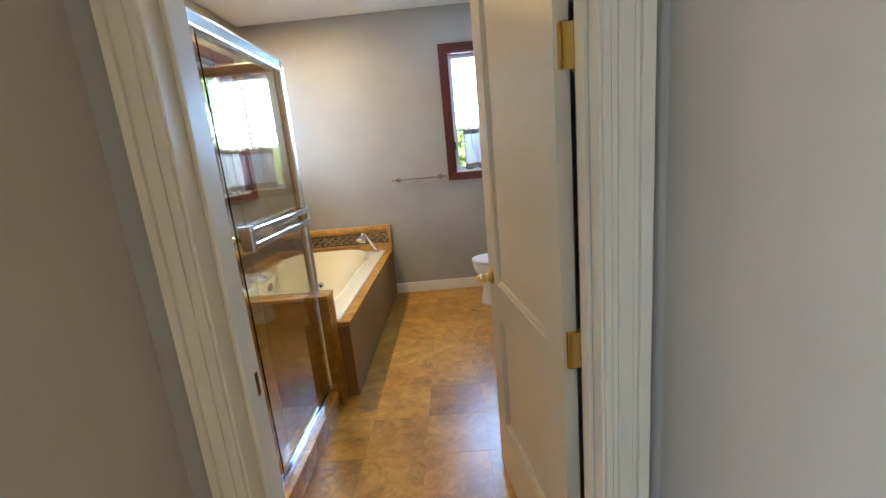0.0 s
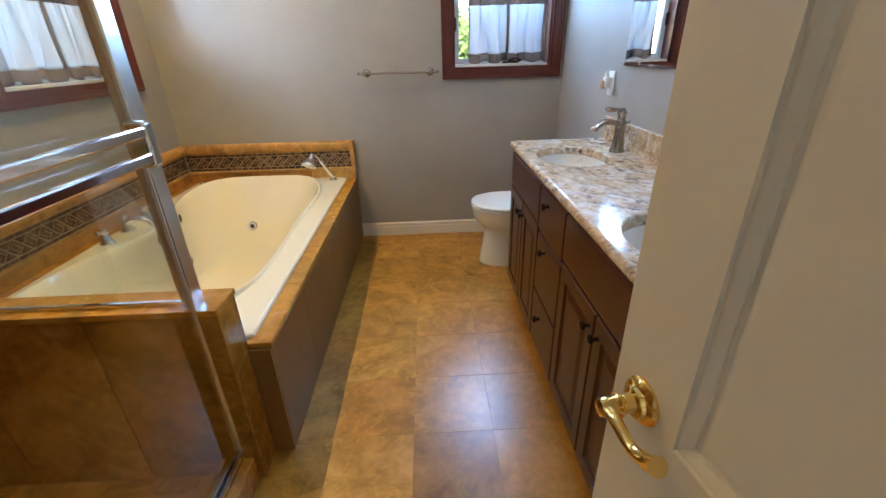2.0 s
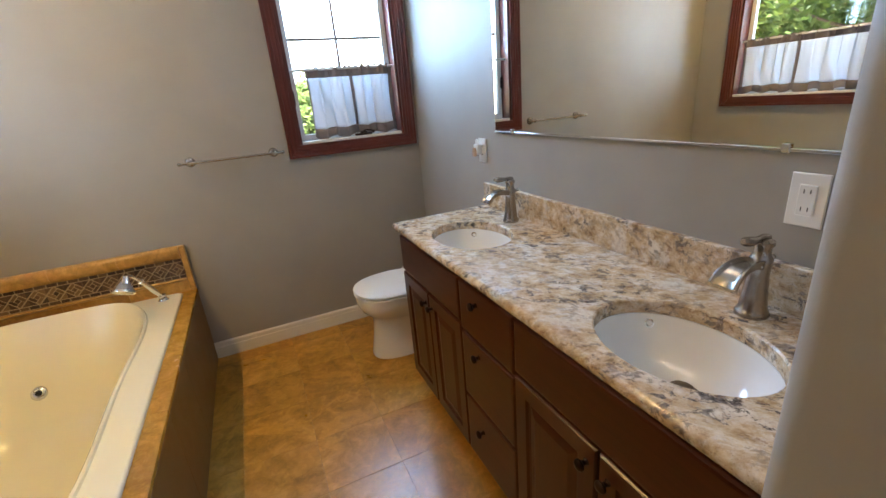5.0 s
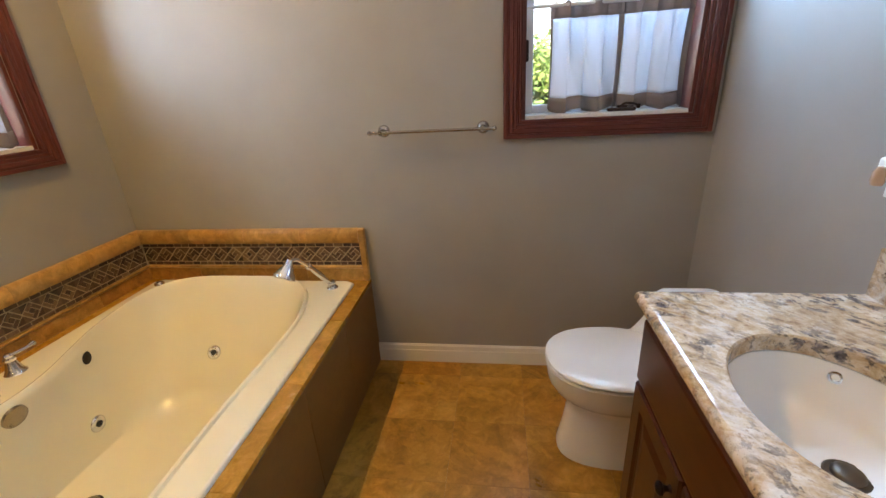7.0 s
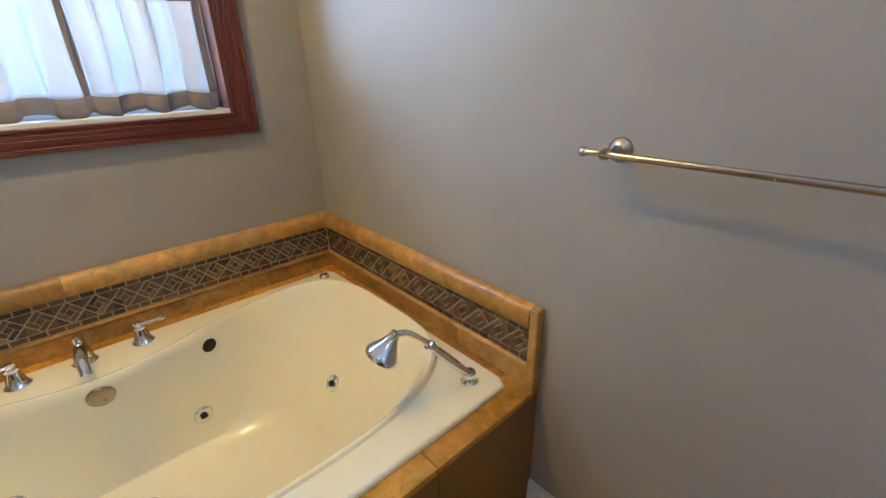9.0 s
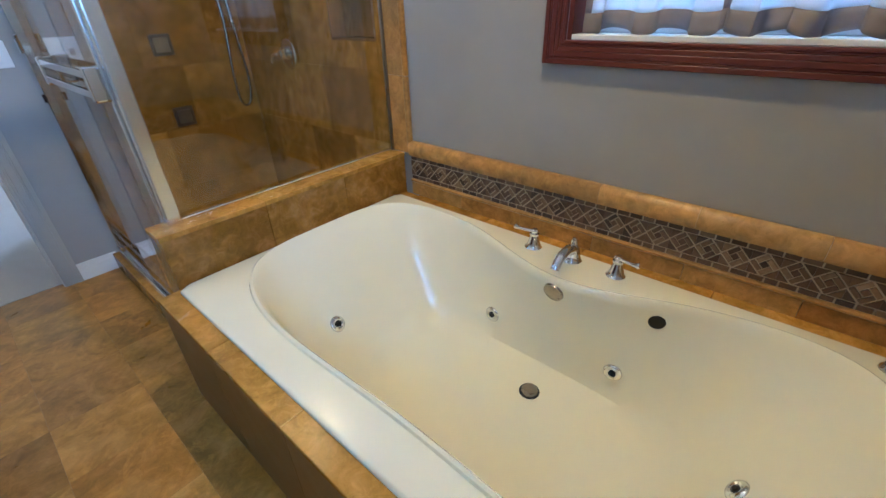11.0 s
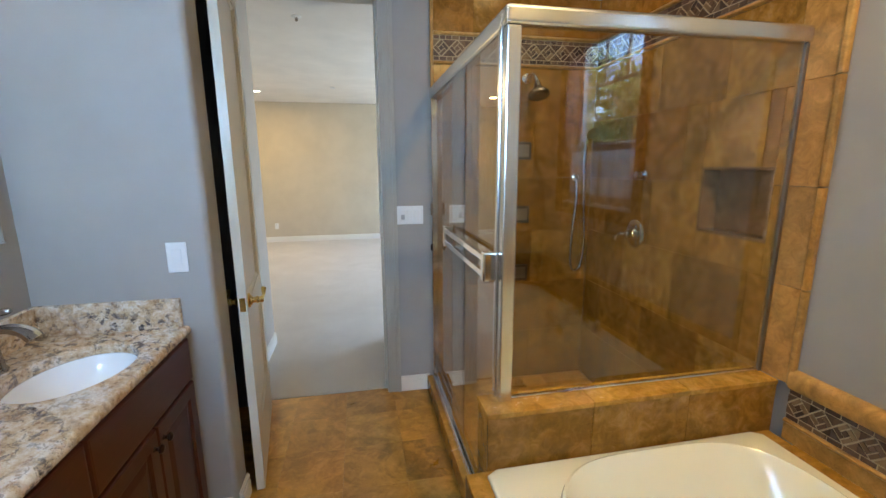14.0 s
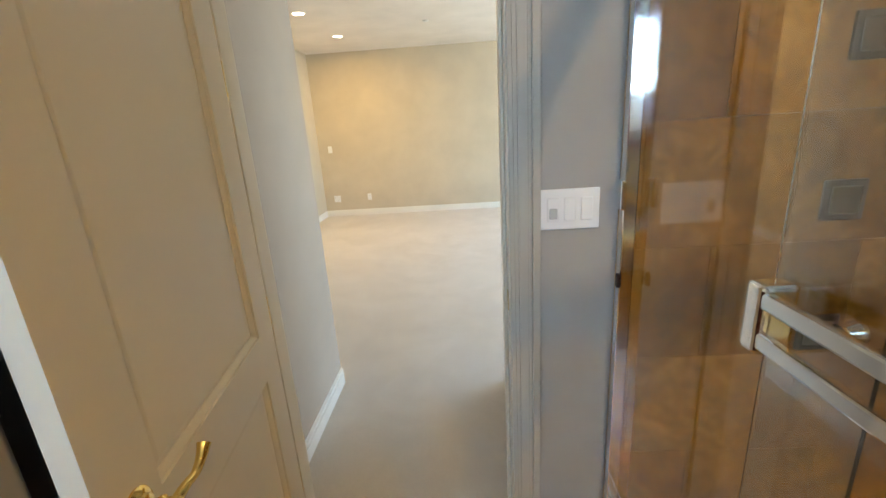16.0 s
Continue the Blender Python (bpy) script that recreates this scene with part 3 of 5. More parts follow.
# ---- windows ----
def window(name, m, w, h, label, rows, bar_from, cols, crank):
    """A mahogany-cased casement with muntins. Local: x along the wall, y outwards, the inner wall plane is y 0; the opening is 0..w, 0..h."""
    win = thing(name, label, "window", m, kind="structure")
    C = 0.072
    for i, (x0, x1, z0, z1) in enumerate(((-C, 0, -C, h + C), (w, w + C, -C, h + C), (0, w, -C, 0), (0, w, h, h + C))):
        bm = bmesh.new()
        upright = i < 2
        for a, b, d in ((0.0, 0.22, 0.024), (0.22, 0.32, 0.0205), (0.32, 0.56, 0.0218), (0.56, 0.76, 0.0198), (0.76, 0.86, 0.0165), (0.86, 1.0, 0.0182)):
            if i == 0:
                box(bm, x0 + a * C, x0 + b * C, -d, 0, z0 + a * C, z1 - a * C, 0.002, 1)
            elif i == 1:
                box(bm, x1 - b * C, x1 - a * C, -d, 0, z0 + a * C, z1 - a * C, 0.002, 1)
            elif i == 2:
                box(bm, x0 - C * (1 - b) + 0.0, x1 + C * (1 - b), -d + 0.0006, 0, z0 + a * C, z0 + b * C, 0.002, 1)
            else:
                box(bm, x0 - C * (1 - b), x1 + C * (1 - b), -d + 0.0006, 0, z1 - b * C, z1 - a * C, 0.002, 1)
        part("casing", bm, MAHOG if upright else MAHOG_H, win)
    D = 0.13
    part("reveal", solid(0, 0.016, 0.0, D, 0, h, 0.001, 1), MAHOG, win)
    part("reveal", solid(w - 0.016, w, 0.0, D, 0, h, 0.001, 1), MAHOG, win)
    part("reveal", solid(0.016, w - 0.016, 0.0, D, h - 0.016, h, 0.001, 1), MAHOG_H, win)
    part("window_sill", solid(0.016, w - 0.016, 0.0, D, 0, 0.016, 0.002, 1), VINYL, win, "pale window stool")
    S = 0.034
    a, b, c, d = 0.016, w - 0.016, 0.016, h - 0.016
    sash = part("window_frame", box(box(box(box(bmesh.new(), a, a + S, D - 0.035, D, c, d, 0.003, 1), b - S, b, D - 0.035, D, c, d, 0.003, 1), a + S, b - S, D - 0.035, D, c, c + S, 0.003, 1), a + S, b - S, D - 0.035, D, d - S, d, 0.003, 1), VINYL, win, "white sash frame")
    a, b, c, d = a + S, b - S, c + S, d - S
    for x in [a + (b - a) * i / cols for i in range(1, cols)]:
        part("muntin", solid(x - 0.008, x + 0.008, D - 0.026, D - 0.006, max(c, bar_from), d, 0.002, 1), PEWTER, sash, "slim grey muntin bar")
    for z in rows:
        part("muntin", solid(a, b, D - 0.025, D - 0.007, z - 0.008, z + 0.008, 0.002, 1), PEWTER, sash, "slim grey muntin bar")
    pane = part("pane", solid(a, b, D - 0.018, D - 0.014, c, d), PANE, win, "clear window glass")
    pane.visible_shadow = False
    # crank operator on the stool, before the curtains, and a side latch
    if crank:
        bm = bmesh.new()
        cx = w * 0.60
        box(bm, cx - 0.055, cx + 0.055, 0.004, 0.030, 0.016, 0.030, 0.006, 2)
        box(bm, cx - 0.018, cx + 0.022, 0.006, 0.028, 0.029, 0.040, 0.005, 2)
        tube(bm, arc([(cx, 0.016, 0.038), (cx + 0.012, 0.010, 0.046), (cx + 0.04, 0.006, 0.044), (cx + 0.058, 0.004, 0.036)], 4), 0.0045, 8)
        lathe(bm, [(0, 0.010), (0.006, 0.008), (0.0075, 0.0), (0.006, -0.008), (0, -0.010)], pose(cx + 0.06, 0.004, 0.034), 10)
        part("crank", bm, BRONZE, win, "dark bronze window crank")
    part("latch", solid(a - S + 0.002, a - S + 0.014, D - 0.055, D - 0.035, 0.22, 0.30, 0.003, 1), BRONZE, win, "dark bronze sash latch")
    return win


window("window_1", pose(NWIN[0], NORTH, NWIN[2]), NWIN[1] - NWIN[0], NWIN[3] - NWIN[2], "mahogany framed casement window with white sash and grid", (0.576,), 0.0, 2, True)
window("window_2", pose(WEST, WWIN[0], WWIN[2], 0, 0, 90), WWIN[1] - WWIN[0], WWIN[3] - WWIN[2], "wide mahogany framed casement window with white sash and grid", (0.80,), 0.80, 3, False)
bedwin = thing("window_3", "wide white framed bedroom window", "window", pose(-3.7, BEDWIN[0], BEDWIN[2], 0, 0, 90), kind="structure")
w, h = BEDWIN[1] - BEDWIN[0], BEDWIN[3] - BEDWIN[2]
part("window_frame", box(box(box(box(box(bmesh.new(), 0, 0.05, 0.06, 0.11, 0, h), w - 0.05, w, 0.06, 0.11, 0, h), 0.05, w - 0.05, 0.06, 0.11, 0, 0.05), 0.05, w - 0.05, 0.06, 0.11, h - 0.05, h), w / 2 - 0.03, w / 2 + 0.03, 0.06, 0.11, 0.05, h - 0.05), VINYL, bedwin)


def curtain(name, m, w, h, folds, label, seed):
    """A gathered cafe curtain of voile with a taupe band all round, hanging from its rod pocket. Local: x across, z 0 at the hem."""
    cur = thing(name, label, "curtain", m, group="cafe curtains")
    rnd = random.Random(seed)
    ph = [rnd.uniform(0, 6.3) for _ in range(4)]
    bw, bh = 0.024, 0.055

    def at(u, z):
        k = 1 - 0.35 * (z / h)
        gather = (z / h) ** 2
        sweep = u + 0.10 * math.sin(3.1 * z / h + ph[2]) * math.sin(math.pi * u)
        y = 0.017 * math.sin(folds * 6.283 * sweep + ph[0]) * k + 0.008 * math.sin(folds * 2.3 * 6.283 * sweep + ph[1] + 5 * z) * (1 - 0.4 * gather) + 0.005 * gather * math.sin(folds * 6.1 * 6.283 * u + ph[3])
        x = w * u + 0.01 * math.sin(folds * 12.566 * u + ph[3]) + 0.012 * (0.5 - u) * math.sin(math.pi * z / h)
        zz = z + (0.011 * math.sin(folds * 6.283 * u + ph[3]) * (1 - z / 0.1) if z < 0.1 else 0.006 * math.sin(folds * 5 * 6.283 * u + ph[1]) * (z - h + 0.05) / 0.05 if z > h - 0.05 else 0)
        return Vector((x, y, zz))

    def sheet(u0, u1, z0, z1, nu, nz, pname, mat):
        bm = bmesh.new()
        g = [[bm.verts.new(at(u0 + (u1 - u0) * i / nu, z0 + (z1 - z0) * j / nz)) for i in range(nu + 1)] for j in range(nz + 1)]
        for j in range(nz):
            for i in range(nu):
                bm.faces.new((g[j][i], g[j][i + 1], g[j + 1][i + 1], g[j + 1][i]))
        ob = part(pname, bm, mat, cur, "", True)
        mod = ob.modifiers.new("thickness", "SOLIDIFY")
        mod.thickness = 0.0012
        return ob

    e = bw / w
    sheet(e, 1 - e, bh, h - bh, 60, 20, "sheer_panel", SHEER)
    sheet(0, 1, 0, bh, 70, 3, "hem_band", BORDER)
    sheet(0, 1, h - bh, h, 70, 4, "rod_pocket_band", BORDER)
    sheet(0, e, bh, h - bh, 8, 20, "side_band", BORDER)
    sheet(1 - e, 1, bh, h - bh, 8, 20, "side_band", BORDER)
    return cur


def rod(name, m, w):
    bm = tube(bmesh.new(), [(0.0, 0, 0), (w, 0, 0)], 0.007, 12)
    ob = part(name, bm, VINYL, None, "", True)
    ob.matrix_world = m
    return tagged(ob, "thin white spring curtain rod across the window", "curtain rod", group="curtain rods")


HANG = 1.615
rod("curtain_rod", pose(NWIN[0] + 0.016, NORTH + 0.04, HANG), NWIN[1] - NWIN[0] - 0.032)
rod("curtain_rod", pose(WEST - 0.04, WWIN[0] + 0.016, HANG, 0, 0, 90), WWIN[1] - WWIN[0] - 0.032)
CL = "white voile cafe curtain with taupe bands on its rod"
curtain("cafe_curtain", pose(0.37, NORTH + 0.046, HANG - 0.385), 0.288, 0.395, 2.2, CL, 1)
curtain("cafe_curtain", pose(0.624, NORTH + 0.036, HANG - 0.385), 0.280, 0.395, 2.4, CL, 2)
curtain("cafe_curtain", pose(WEST - 0.046, WWIN[0] + 0.03, HANG - 0.385, 0, 0, 90), 0.42, 0.395, 2.6, CL, 3)
curtain("cafe_curtain", pose(WEST - 0.034, WWIN[0] + 0.414, HANG - 0.385, 0, 0, 90), 0.406, 0.395, 2.9, CL, 4)


# ---- bathtub with its stone surround ----
surround = thing("tub_surround", "travertine clad tub deck with polished edge", "tub surround", kind="structure")
TUBY0, TUBY1 = 2.415, 4.308
X0, X1 = -1.582, -0.517
bm = bmesh.new()
box(bm, DECKX - 0.03, DECKX, PONY1, NORTH, 0, DECK - 0.02)
part("apron_core", bm, GROUT, surround)
n, y = 5, PONY1
step = (NORTH - PONY1) / n
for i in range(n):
    part("apron_slab", solid(DECKX - 0.004, DECKX + 0.006, y + i * step + 0.0008, y + (i + 1) * step - 0.0008, 0.003, DECK - 0.021, 0.0012, 1), STONE_APRON_SHADED, surround)
part("apron_slab", solid(PONYX, DECKX + 0.006, PONY1 - 0.012, PONY1 - 0.001, 0.0, DECK - 0.021, 0.001, 1), STONE_APRON_SHADED, surround)
for i in range(n):
    part("deck_slab", solid(-0.56, DECKX + 0.008, y + i * step + 0.0006, y + (i + 1) * step - 0.0006, DECK - 0.02, DECK, 0.003, 2), STONE_DECK, surround)
part("deck_slab", solid(-1.647, -0.56, PONY1, PONY1 + 0.09, DECK - 0.02, DECK - 0.001, 0.002, 1), STONE_DECK, surround)
for i in range(4):
    a, b = PONY1 + 0.0915, TUBY1 - 0.03
    part("deck_slab", solid(WEST + 0.001, X0 + 0.02, a + (b - a) * i / 4 + 0.0006, a + (b - a) * (i + 1) / 4 - 0.0006, DECK - 0.02, DECK - 0.0005, 0.002, 1), STONE_DECK, surround)
for i in range(3):
    a, b = WEST + 0.001, -0.5615
    part("deck_slab", solid(a + (b - a) * i / 3 + 0.0006, a + (b - a) * (i + 1) / 3 - 0.0006, TUBY1 - 0.0285, NORTH - 0.001, DECK - 0.02, DECK - 0.0005, 0.002, 1), STONE_DECK, surround)
part("deck_core", solid(-1.65, -0.49, PONY1 + 0.02, PONY1 + 0.05, 0, DECK - 0.02), GROUT, surround)


TUBP = 4.0


def tub_outline(n=144):
    out = []
    for i in range(n):
        a = 2 * math.pi * i / n
        ca, sa = math.cos(a), math.sin(a)
        p = TUBP
        r = (abs(ca) ** p + abs(sa) ** p) ** (-1 / p)
        out.append((r * ca, r * sa))
    return out


TUBC = (-1.088, 3.378)
# (height, half width, half length, pinch at the taps, shift of the centre in x)
LEVELS = ((0.497, 0.482, 0.917, 0.185), (0.505, 0.478, 0.911, 0.188), (0.508, 0.470, 0.903, 0.19), (0.498, 0.462, 0.892, 0.19), (0.47, 0.452, 0.868, 0.18), (0.40, 0.43, 0.80, 0.14), (0.30, 0.40, 0.715, 0.10),
          (0.20, 0.37, 0.645, 0.07), (0.12, 0.34, 0.585, 0.03), (0.075, 0.30, 0.535, 0.0), (0.055, 0.25, 0.47, 0.0), (0.05, 0.13, 0.25, 0.0))


def tub_point(u, v, k):
    """u, v: a point of the unit outline; k: a level, whole or between two."""
    i = min(int(k), len(LEVELS) - 2)
    s = k - i
    z, a, b, c = (LEVELS[i][q] * (1 - s) + LEVELS[i + 1][q] * s for q in range(4))
    x, y = TUBC[0] + a * u, TUBC[1] + b * v
    pinch = math.exp(-((y - 3.42) / 0.40) ** 2)
    if u < 0:
        x += c * pinch * min(1, -u * 1.4)
    else:
        x -= 0.12 * c * pinch * min(1, u * 1.4)
    # the rolled lip rises towards the two ends
    lift = (0.4, 0.9, 1.0, 1.0, 0.75, 0.3, 0.0)
    end = max(0.0, (abs(v) - 0.55) / 0.45)
    z += 0.024 * (lift[min(i, 6)] * (1 - s) + lift[min(i + 1, 6)] * s) * end * end * (3 - 2 * min(end, 1.0))
    return Vector((x, y, z))


tub = thing("bathtub", "bisque acrylic whirlpool tub with pinched oval basin set in stone deck", "bathtub")
bm = bmesh.new()
shape = tub_outline()


def rim_ring(z, grow):
    ring = []
    for u, v in shape:
        dx, dy = u * 0.5, v * 0.95
        k = min((((X1 - X0) / 2 + grow) / abs(dx)) if dx else 9, (((TUBY1 - TUBY0) / 2 + grow) / abs(dy)) if dy else 9)
        ring.append(bm.verts.new(((X0 + X1) / 2 + dx * k, (TUBY0 + TUBY1) / 2 + dy * k, z)))
    return ring


rings = [rim_ring(0.481, 0.0), rim_ring(0.489, 0.0), rim_ring(0.4935, -0.002), rim_ring(0.496, -0.006), rim_ring(0.4965, -0.011)]
for k in range(len(LEVELS)):
    rings.append([bm.verts.new(tub_point(u, v, k)) for u, v in shape])
rings.append([bm.verts.new((TUBC[0], TUBC[1], 0.049))])
join(bm, rings)
bmesh.ops.recalc_face_normals(bm, faces=bm.faces[:])
for f in bm.faces:
    if f.calc_center_median().z < 0.06 and f.normal.z < 0:
        bmesh.ops.reverse_faces(bm, faces=bm.faces[:])
        break
part("shell", bm, TUB, tub, "", True)


def on_tub(angle, k):
    a = radians(angle)
    ca, sa = math.cos(a), math.sin(a)
    r = (abs(ca) ** TUBP + abs(sa) ** TUBP) ** (-1 / TUBP)
    p = tub_point(r * ca, r * sa, k)
    da = radians(angle + 2)
    cb, sb = math.cos(da), math.sin(da)
    r2 = (abs(cb) ** TUBP + abs(sb) ** TUBP) ** (-1 / TUBP)
    q = tub_point(r2 * cb, r2 * sb, k)
    d = tub_point(r * ca, r * sa, k + 0.3)
    nrm = (q - p).cross(d - p).normalized()
    if nrm.dot(Vector((*TUBC, 0.4)) - p) < 0:
        nrm = -nrm
    return p, nrm


def facing(p, nrm):
    return Matrix.Translation(p) @ nrm.to_track_quat("Z", "Y").to_matrix().to_4x4()


def jet(angle, k):
    p, nrm = on_tub(angle, k)
    m = facing(p - nrm * 0.002, nrm)
    j = part("jet", lathe(bmesh.new(), [(0.0, 0.004), (0.013, 0.004), (0.014, 0.009), (0.02, 0.012), (0.028, 0.010), (0.033, 0.005), (0.034, 0.0)], m, 24), CHROME, tub, "chrome whirlpool jet", True)
    part("nozzle", lathe(bmesh.new(), [(0.0, 0.012), (0.006, 0.012), (0.008, 0.008), (0.012, 0.0065)], m, 16), BLACK, j)


jet(101, 6.6)
jet(157, 7.2)
jet(202, 7.3)
jet(294, 6.7)
p, nrm = on_tub(157, 4.5)
part("suction_port", lathe(bmesh.new(), [(0, 0.004), (0.022, 0.004), (0.026, 0.001)], facing(p, nrm), 20), BLACK, tub, "black air intake port", True)
p, nrm = on_tub(178, 4.3)
part("overflow_plate", lathe(bmesh.new(), [(0, 0.012), (0.03, 0.012), (0.036, 0.008), (0.038, 0.0)], facing(p, nrm), 28), NICKEL, tub, "round metal overflow plate", True)
# black disc under the stopper paints the shade of the drain's gap
part("drain_shade_ring", lathe(bmesh.new(), [(0, 0.004), (0.036, 0.004), (0.039, 0.0)], pose(-1.255, 3.41, 0.051), 24), BLACK, tub, "black ring for the shade in the gap round the drain stopper", True)
part("drain", lathe(bmesh.new(), [(0, 0.016), (0.024, 0.014), (0.03, 0.008), (0.033, 0.0)], pose(-1.255, 3.41, 0.052), 24), NICKEL, tub, "metal drain stopper", True)
part("air_button", lathe(bmesh.new(), [(0, 0.018), (0.016, 0.017), (0.022, 0.010), (0.024, 0.0)], pose(-1.520, 4.243, 0.497), 20), CHROME, tub, "chrome air switch", True)

TAPX, RIMZ = -1.515, 0.497
for y in (3.235, 3.555):
    tap = thing("tub_tap", "chrome cross-lever tub tap on the rim", "tap", pose(TAPX, y, RIMZ), group="tub taps")
    part("body", lathe(bmesh.new(), [(0.0, 0.0), (0.032, 0.0), (0.033, 0.005), (0.029, 0.010), (0.024, 0.022), (0.018, 0.042), (0.015, 0.052), (0.018, 0.056), (0.018, 0.062), (0.012, 0.066), (0.013, 0.074), (0.009, 0.080), (0.0, 0.082)]), CHROME, tap, "", True)
    s = 1 if y > 3.4 else -1
    part("lever", tube(bmesh.new(), arc([(0, -s * 0.012, 0.073), (0.012, s * 0.02, 0.074), (0.02, s * 0.05, 0.076), (0.025, s * 0.075, 0.082)], 4), [0.006] * 7 + [0.0055, 0.006, 0.007, 0.009, 0.011, 0.007], 10), CHROME, tap, "", True)
spout = thing("tub_spout", "chrome swan tub spout on the rim", "tap", pose(TAPX, 3.395, RIMZ))
part("body", lathe(bmesh.new(), [(0, 0), (0.034, 0.0), (0.035, 0.006), (0.030, 0.012), (0.026, 0.03), (0.022, 0.05), (0.016, 0.066), (0.011, 0.074), (0.013, 0.082), (0.008, 0.094), (0.0, 0.098)]), CHROME, spout, "", True)
part("nozzle", tube(bmesh.new(), arc([(0.0, 0, 0.04), (0.03, 0, 0.062), (0.075, 0, 0.066), (0.115, 0, 0.052), (0.135, 0, 0.028)], 5), [0.019] * 8 + [0.018] * 6 + [0.0165] * 7, 14), CHROME, spout, "", True)

hand = thing("tub_shower_wand", "chrome hand shower resting on its tub rim holder", "hand shower", pose(-0.598, 4.226, RIMZ))
part("holder", lathe(bmesh.new(), [(0, 0), (0.026, 0), (0.027, 0.005), (0.02, 0.012), (0.017, 0.026), (0.019, 0.032), (0.016, 0.038), (0.0, 0.04)]), CHROME, hand, "", True)
line = arc([(0, 0, 0.022), (-0.013, -0.036, 0.068), (-0.030, -0.084, 0.128), (-0.046, -0.128, 0.182), (-0.060, -0.168, 0.219), (-0.074, -0.202, 0.223)], 5)
part("handle", tube(bmesh.new(), line, [0.0085 + 0.0055 * math.sin(math.pi * min(1.0, i / 14)) for i in range(len(line))], 12), CHROME, hand, "", True)
along = Vector((-0.032, -0.088, 0.108)).normalized()
part("collar", lathe(bmesh.new(), [(0.008, -0.009), (0.0145, -0.007), (0.016, 0.0), (0.0145, 0.007), (0.008, 0.009)], facing(Vector((-0.040, -0.112, 0.162)), along), 18), CHROME, hand, "", True)
d = Vector((-0.24, -0.50, -0.83)).normalized()
part("head", lathe(bmesh.new(), [(0.0, -0.012), (0.013, -0.008), (0.015, 0.004), (0.019, 0.016), (0.030, 0.036), (0.043, 0.056), (0.047, 0.062), (0.047, 0.071), (0.042, 0.075), (0.0, 0.075)], facing(Vector((-0.073, -0.200, 0.223)), d), 26), CHROME, hand, "bell shaped chrome spray head", True)


# ---- mosaic bands ----
def mosaic(bm_dark, bm_pale, length, z0, z1, put):
    """Tumbled stones: lozenges of four small oblongs between corner wedges, with a border row above and below."""
    rnd = random.Random(int(length * 1000))
    hgt = z1 - z0
    row = hgt * 0.17
    g = 0.0022

    def piece(bm, pts, proud):
        pr = proud + rnd.uniform(-0.0008, 0.0008)
        lo = [bm.verts.new(put(u, v, 0.0)) for u, v in pts]
        cx, cy = sum(p[0] for p in pts) / len(pts), sum(p[1] for p in pts) / len(pts)
        hi = [bm.verts.new(put(cx + (u - cx) * 0.95, cy + (v - cy) * 0.95, pr)) for u, v in pts]
        bm.faces.new(hi)
        for i in range(len(pts)):
            j = (i + 1) % len(pts)
            bm.faces.new((lo[i], lo[j], hi[j], hi[i]))

    pick = lambda share: bm_dark if rnd.random() < share else bm_pale
    for v0, v1 in ((z0, z0 + row), (z1 - row, z1)):
        u = 0.0
        while u < length - 0.004:
            e = min(length, u + rnd.uniform(0.035, 0.05))
            if e - u > 0.008:
                piece(pick(0.75), [(u + g, v0 + g), (e - g, v0 + g), (e - g, v1 - g), (u + g, v1 - g)], 0.003)
            u = e
    m0, m1 = z0 + row, z1 - row
    r = (m1 - m0) / 2
    mid = (m0 + m1) / 2
    count = max(1, round(length / (2 * r)))
    half = length / count / 2
    for k in range(count):
        cu = half * (2 * k + 1)

        def lz(a, b):
            return (cu + (a - b) * half, mid + (a + b - 1) * r)

        flip = rnd.random() < 0.5
        q = 0.30
        cells = ((0, 1 - q, 0, q), (1 - q, 1, 0, 1 - q), (q, 1, 1 - q, 1), (0, q, q, 1), (q, 1 - q, q, 1 - q))
        for n_, (a0, a1, b0, b1) in enumerate(cells):
            e = 0.03
            piece(bm_dark if (n_ == 4 or rnd.random() < 0.3) else bm_pale, [lz(a0 + e, b0 + e), lz(a1 - e, b0 + e), lz(a1 - e, b1 - e), lz(a0 + e, b1 - e)], 0.0035)
        t = 0.1
        for s in (1, -1):
            piece(pick(0.7), [(cu - half + half * t * 0 + 0.0, mid + s * r - s * g), (cu - half + 0.0, mid + s * r * 0.12), (cu - half * 0.14 - 0.002, mid + s * r - s * g)][::s], 0.003)
            piece(pick(0.7), [(cu + half, mid + s * r - s * g), (cu + half * 0.14 + 0.002, mid + s * r - s * g), (cu + half, mid + s * r * 0.12)][::s], 0.003)


def band(parent, length, z0, z1, put, back):
    dark, pale = bmesh.new(), bmesh.new()
    mosaic(dark, pale, length, z0, z1, put)
    for bm_, mat, nm in ((dark, MOSAIC_DARK, "dark_mosaic_stones"), (pale, MOSAIC_PALE, "pale_mosaic_stones")):
        bmesh.ops.recalc_face_normals(bm_, faces=bm_.faces[:])
        tagged(part(nm, bm_, mat, parent), kind="stuff")
    part("grout_bed", back, GROUT_PALE, parent)


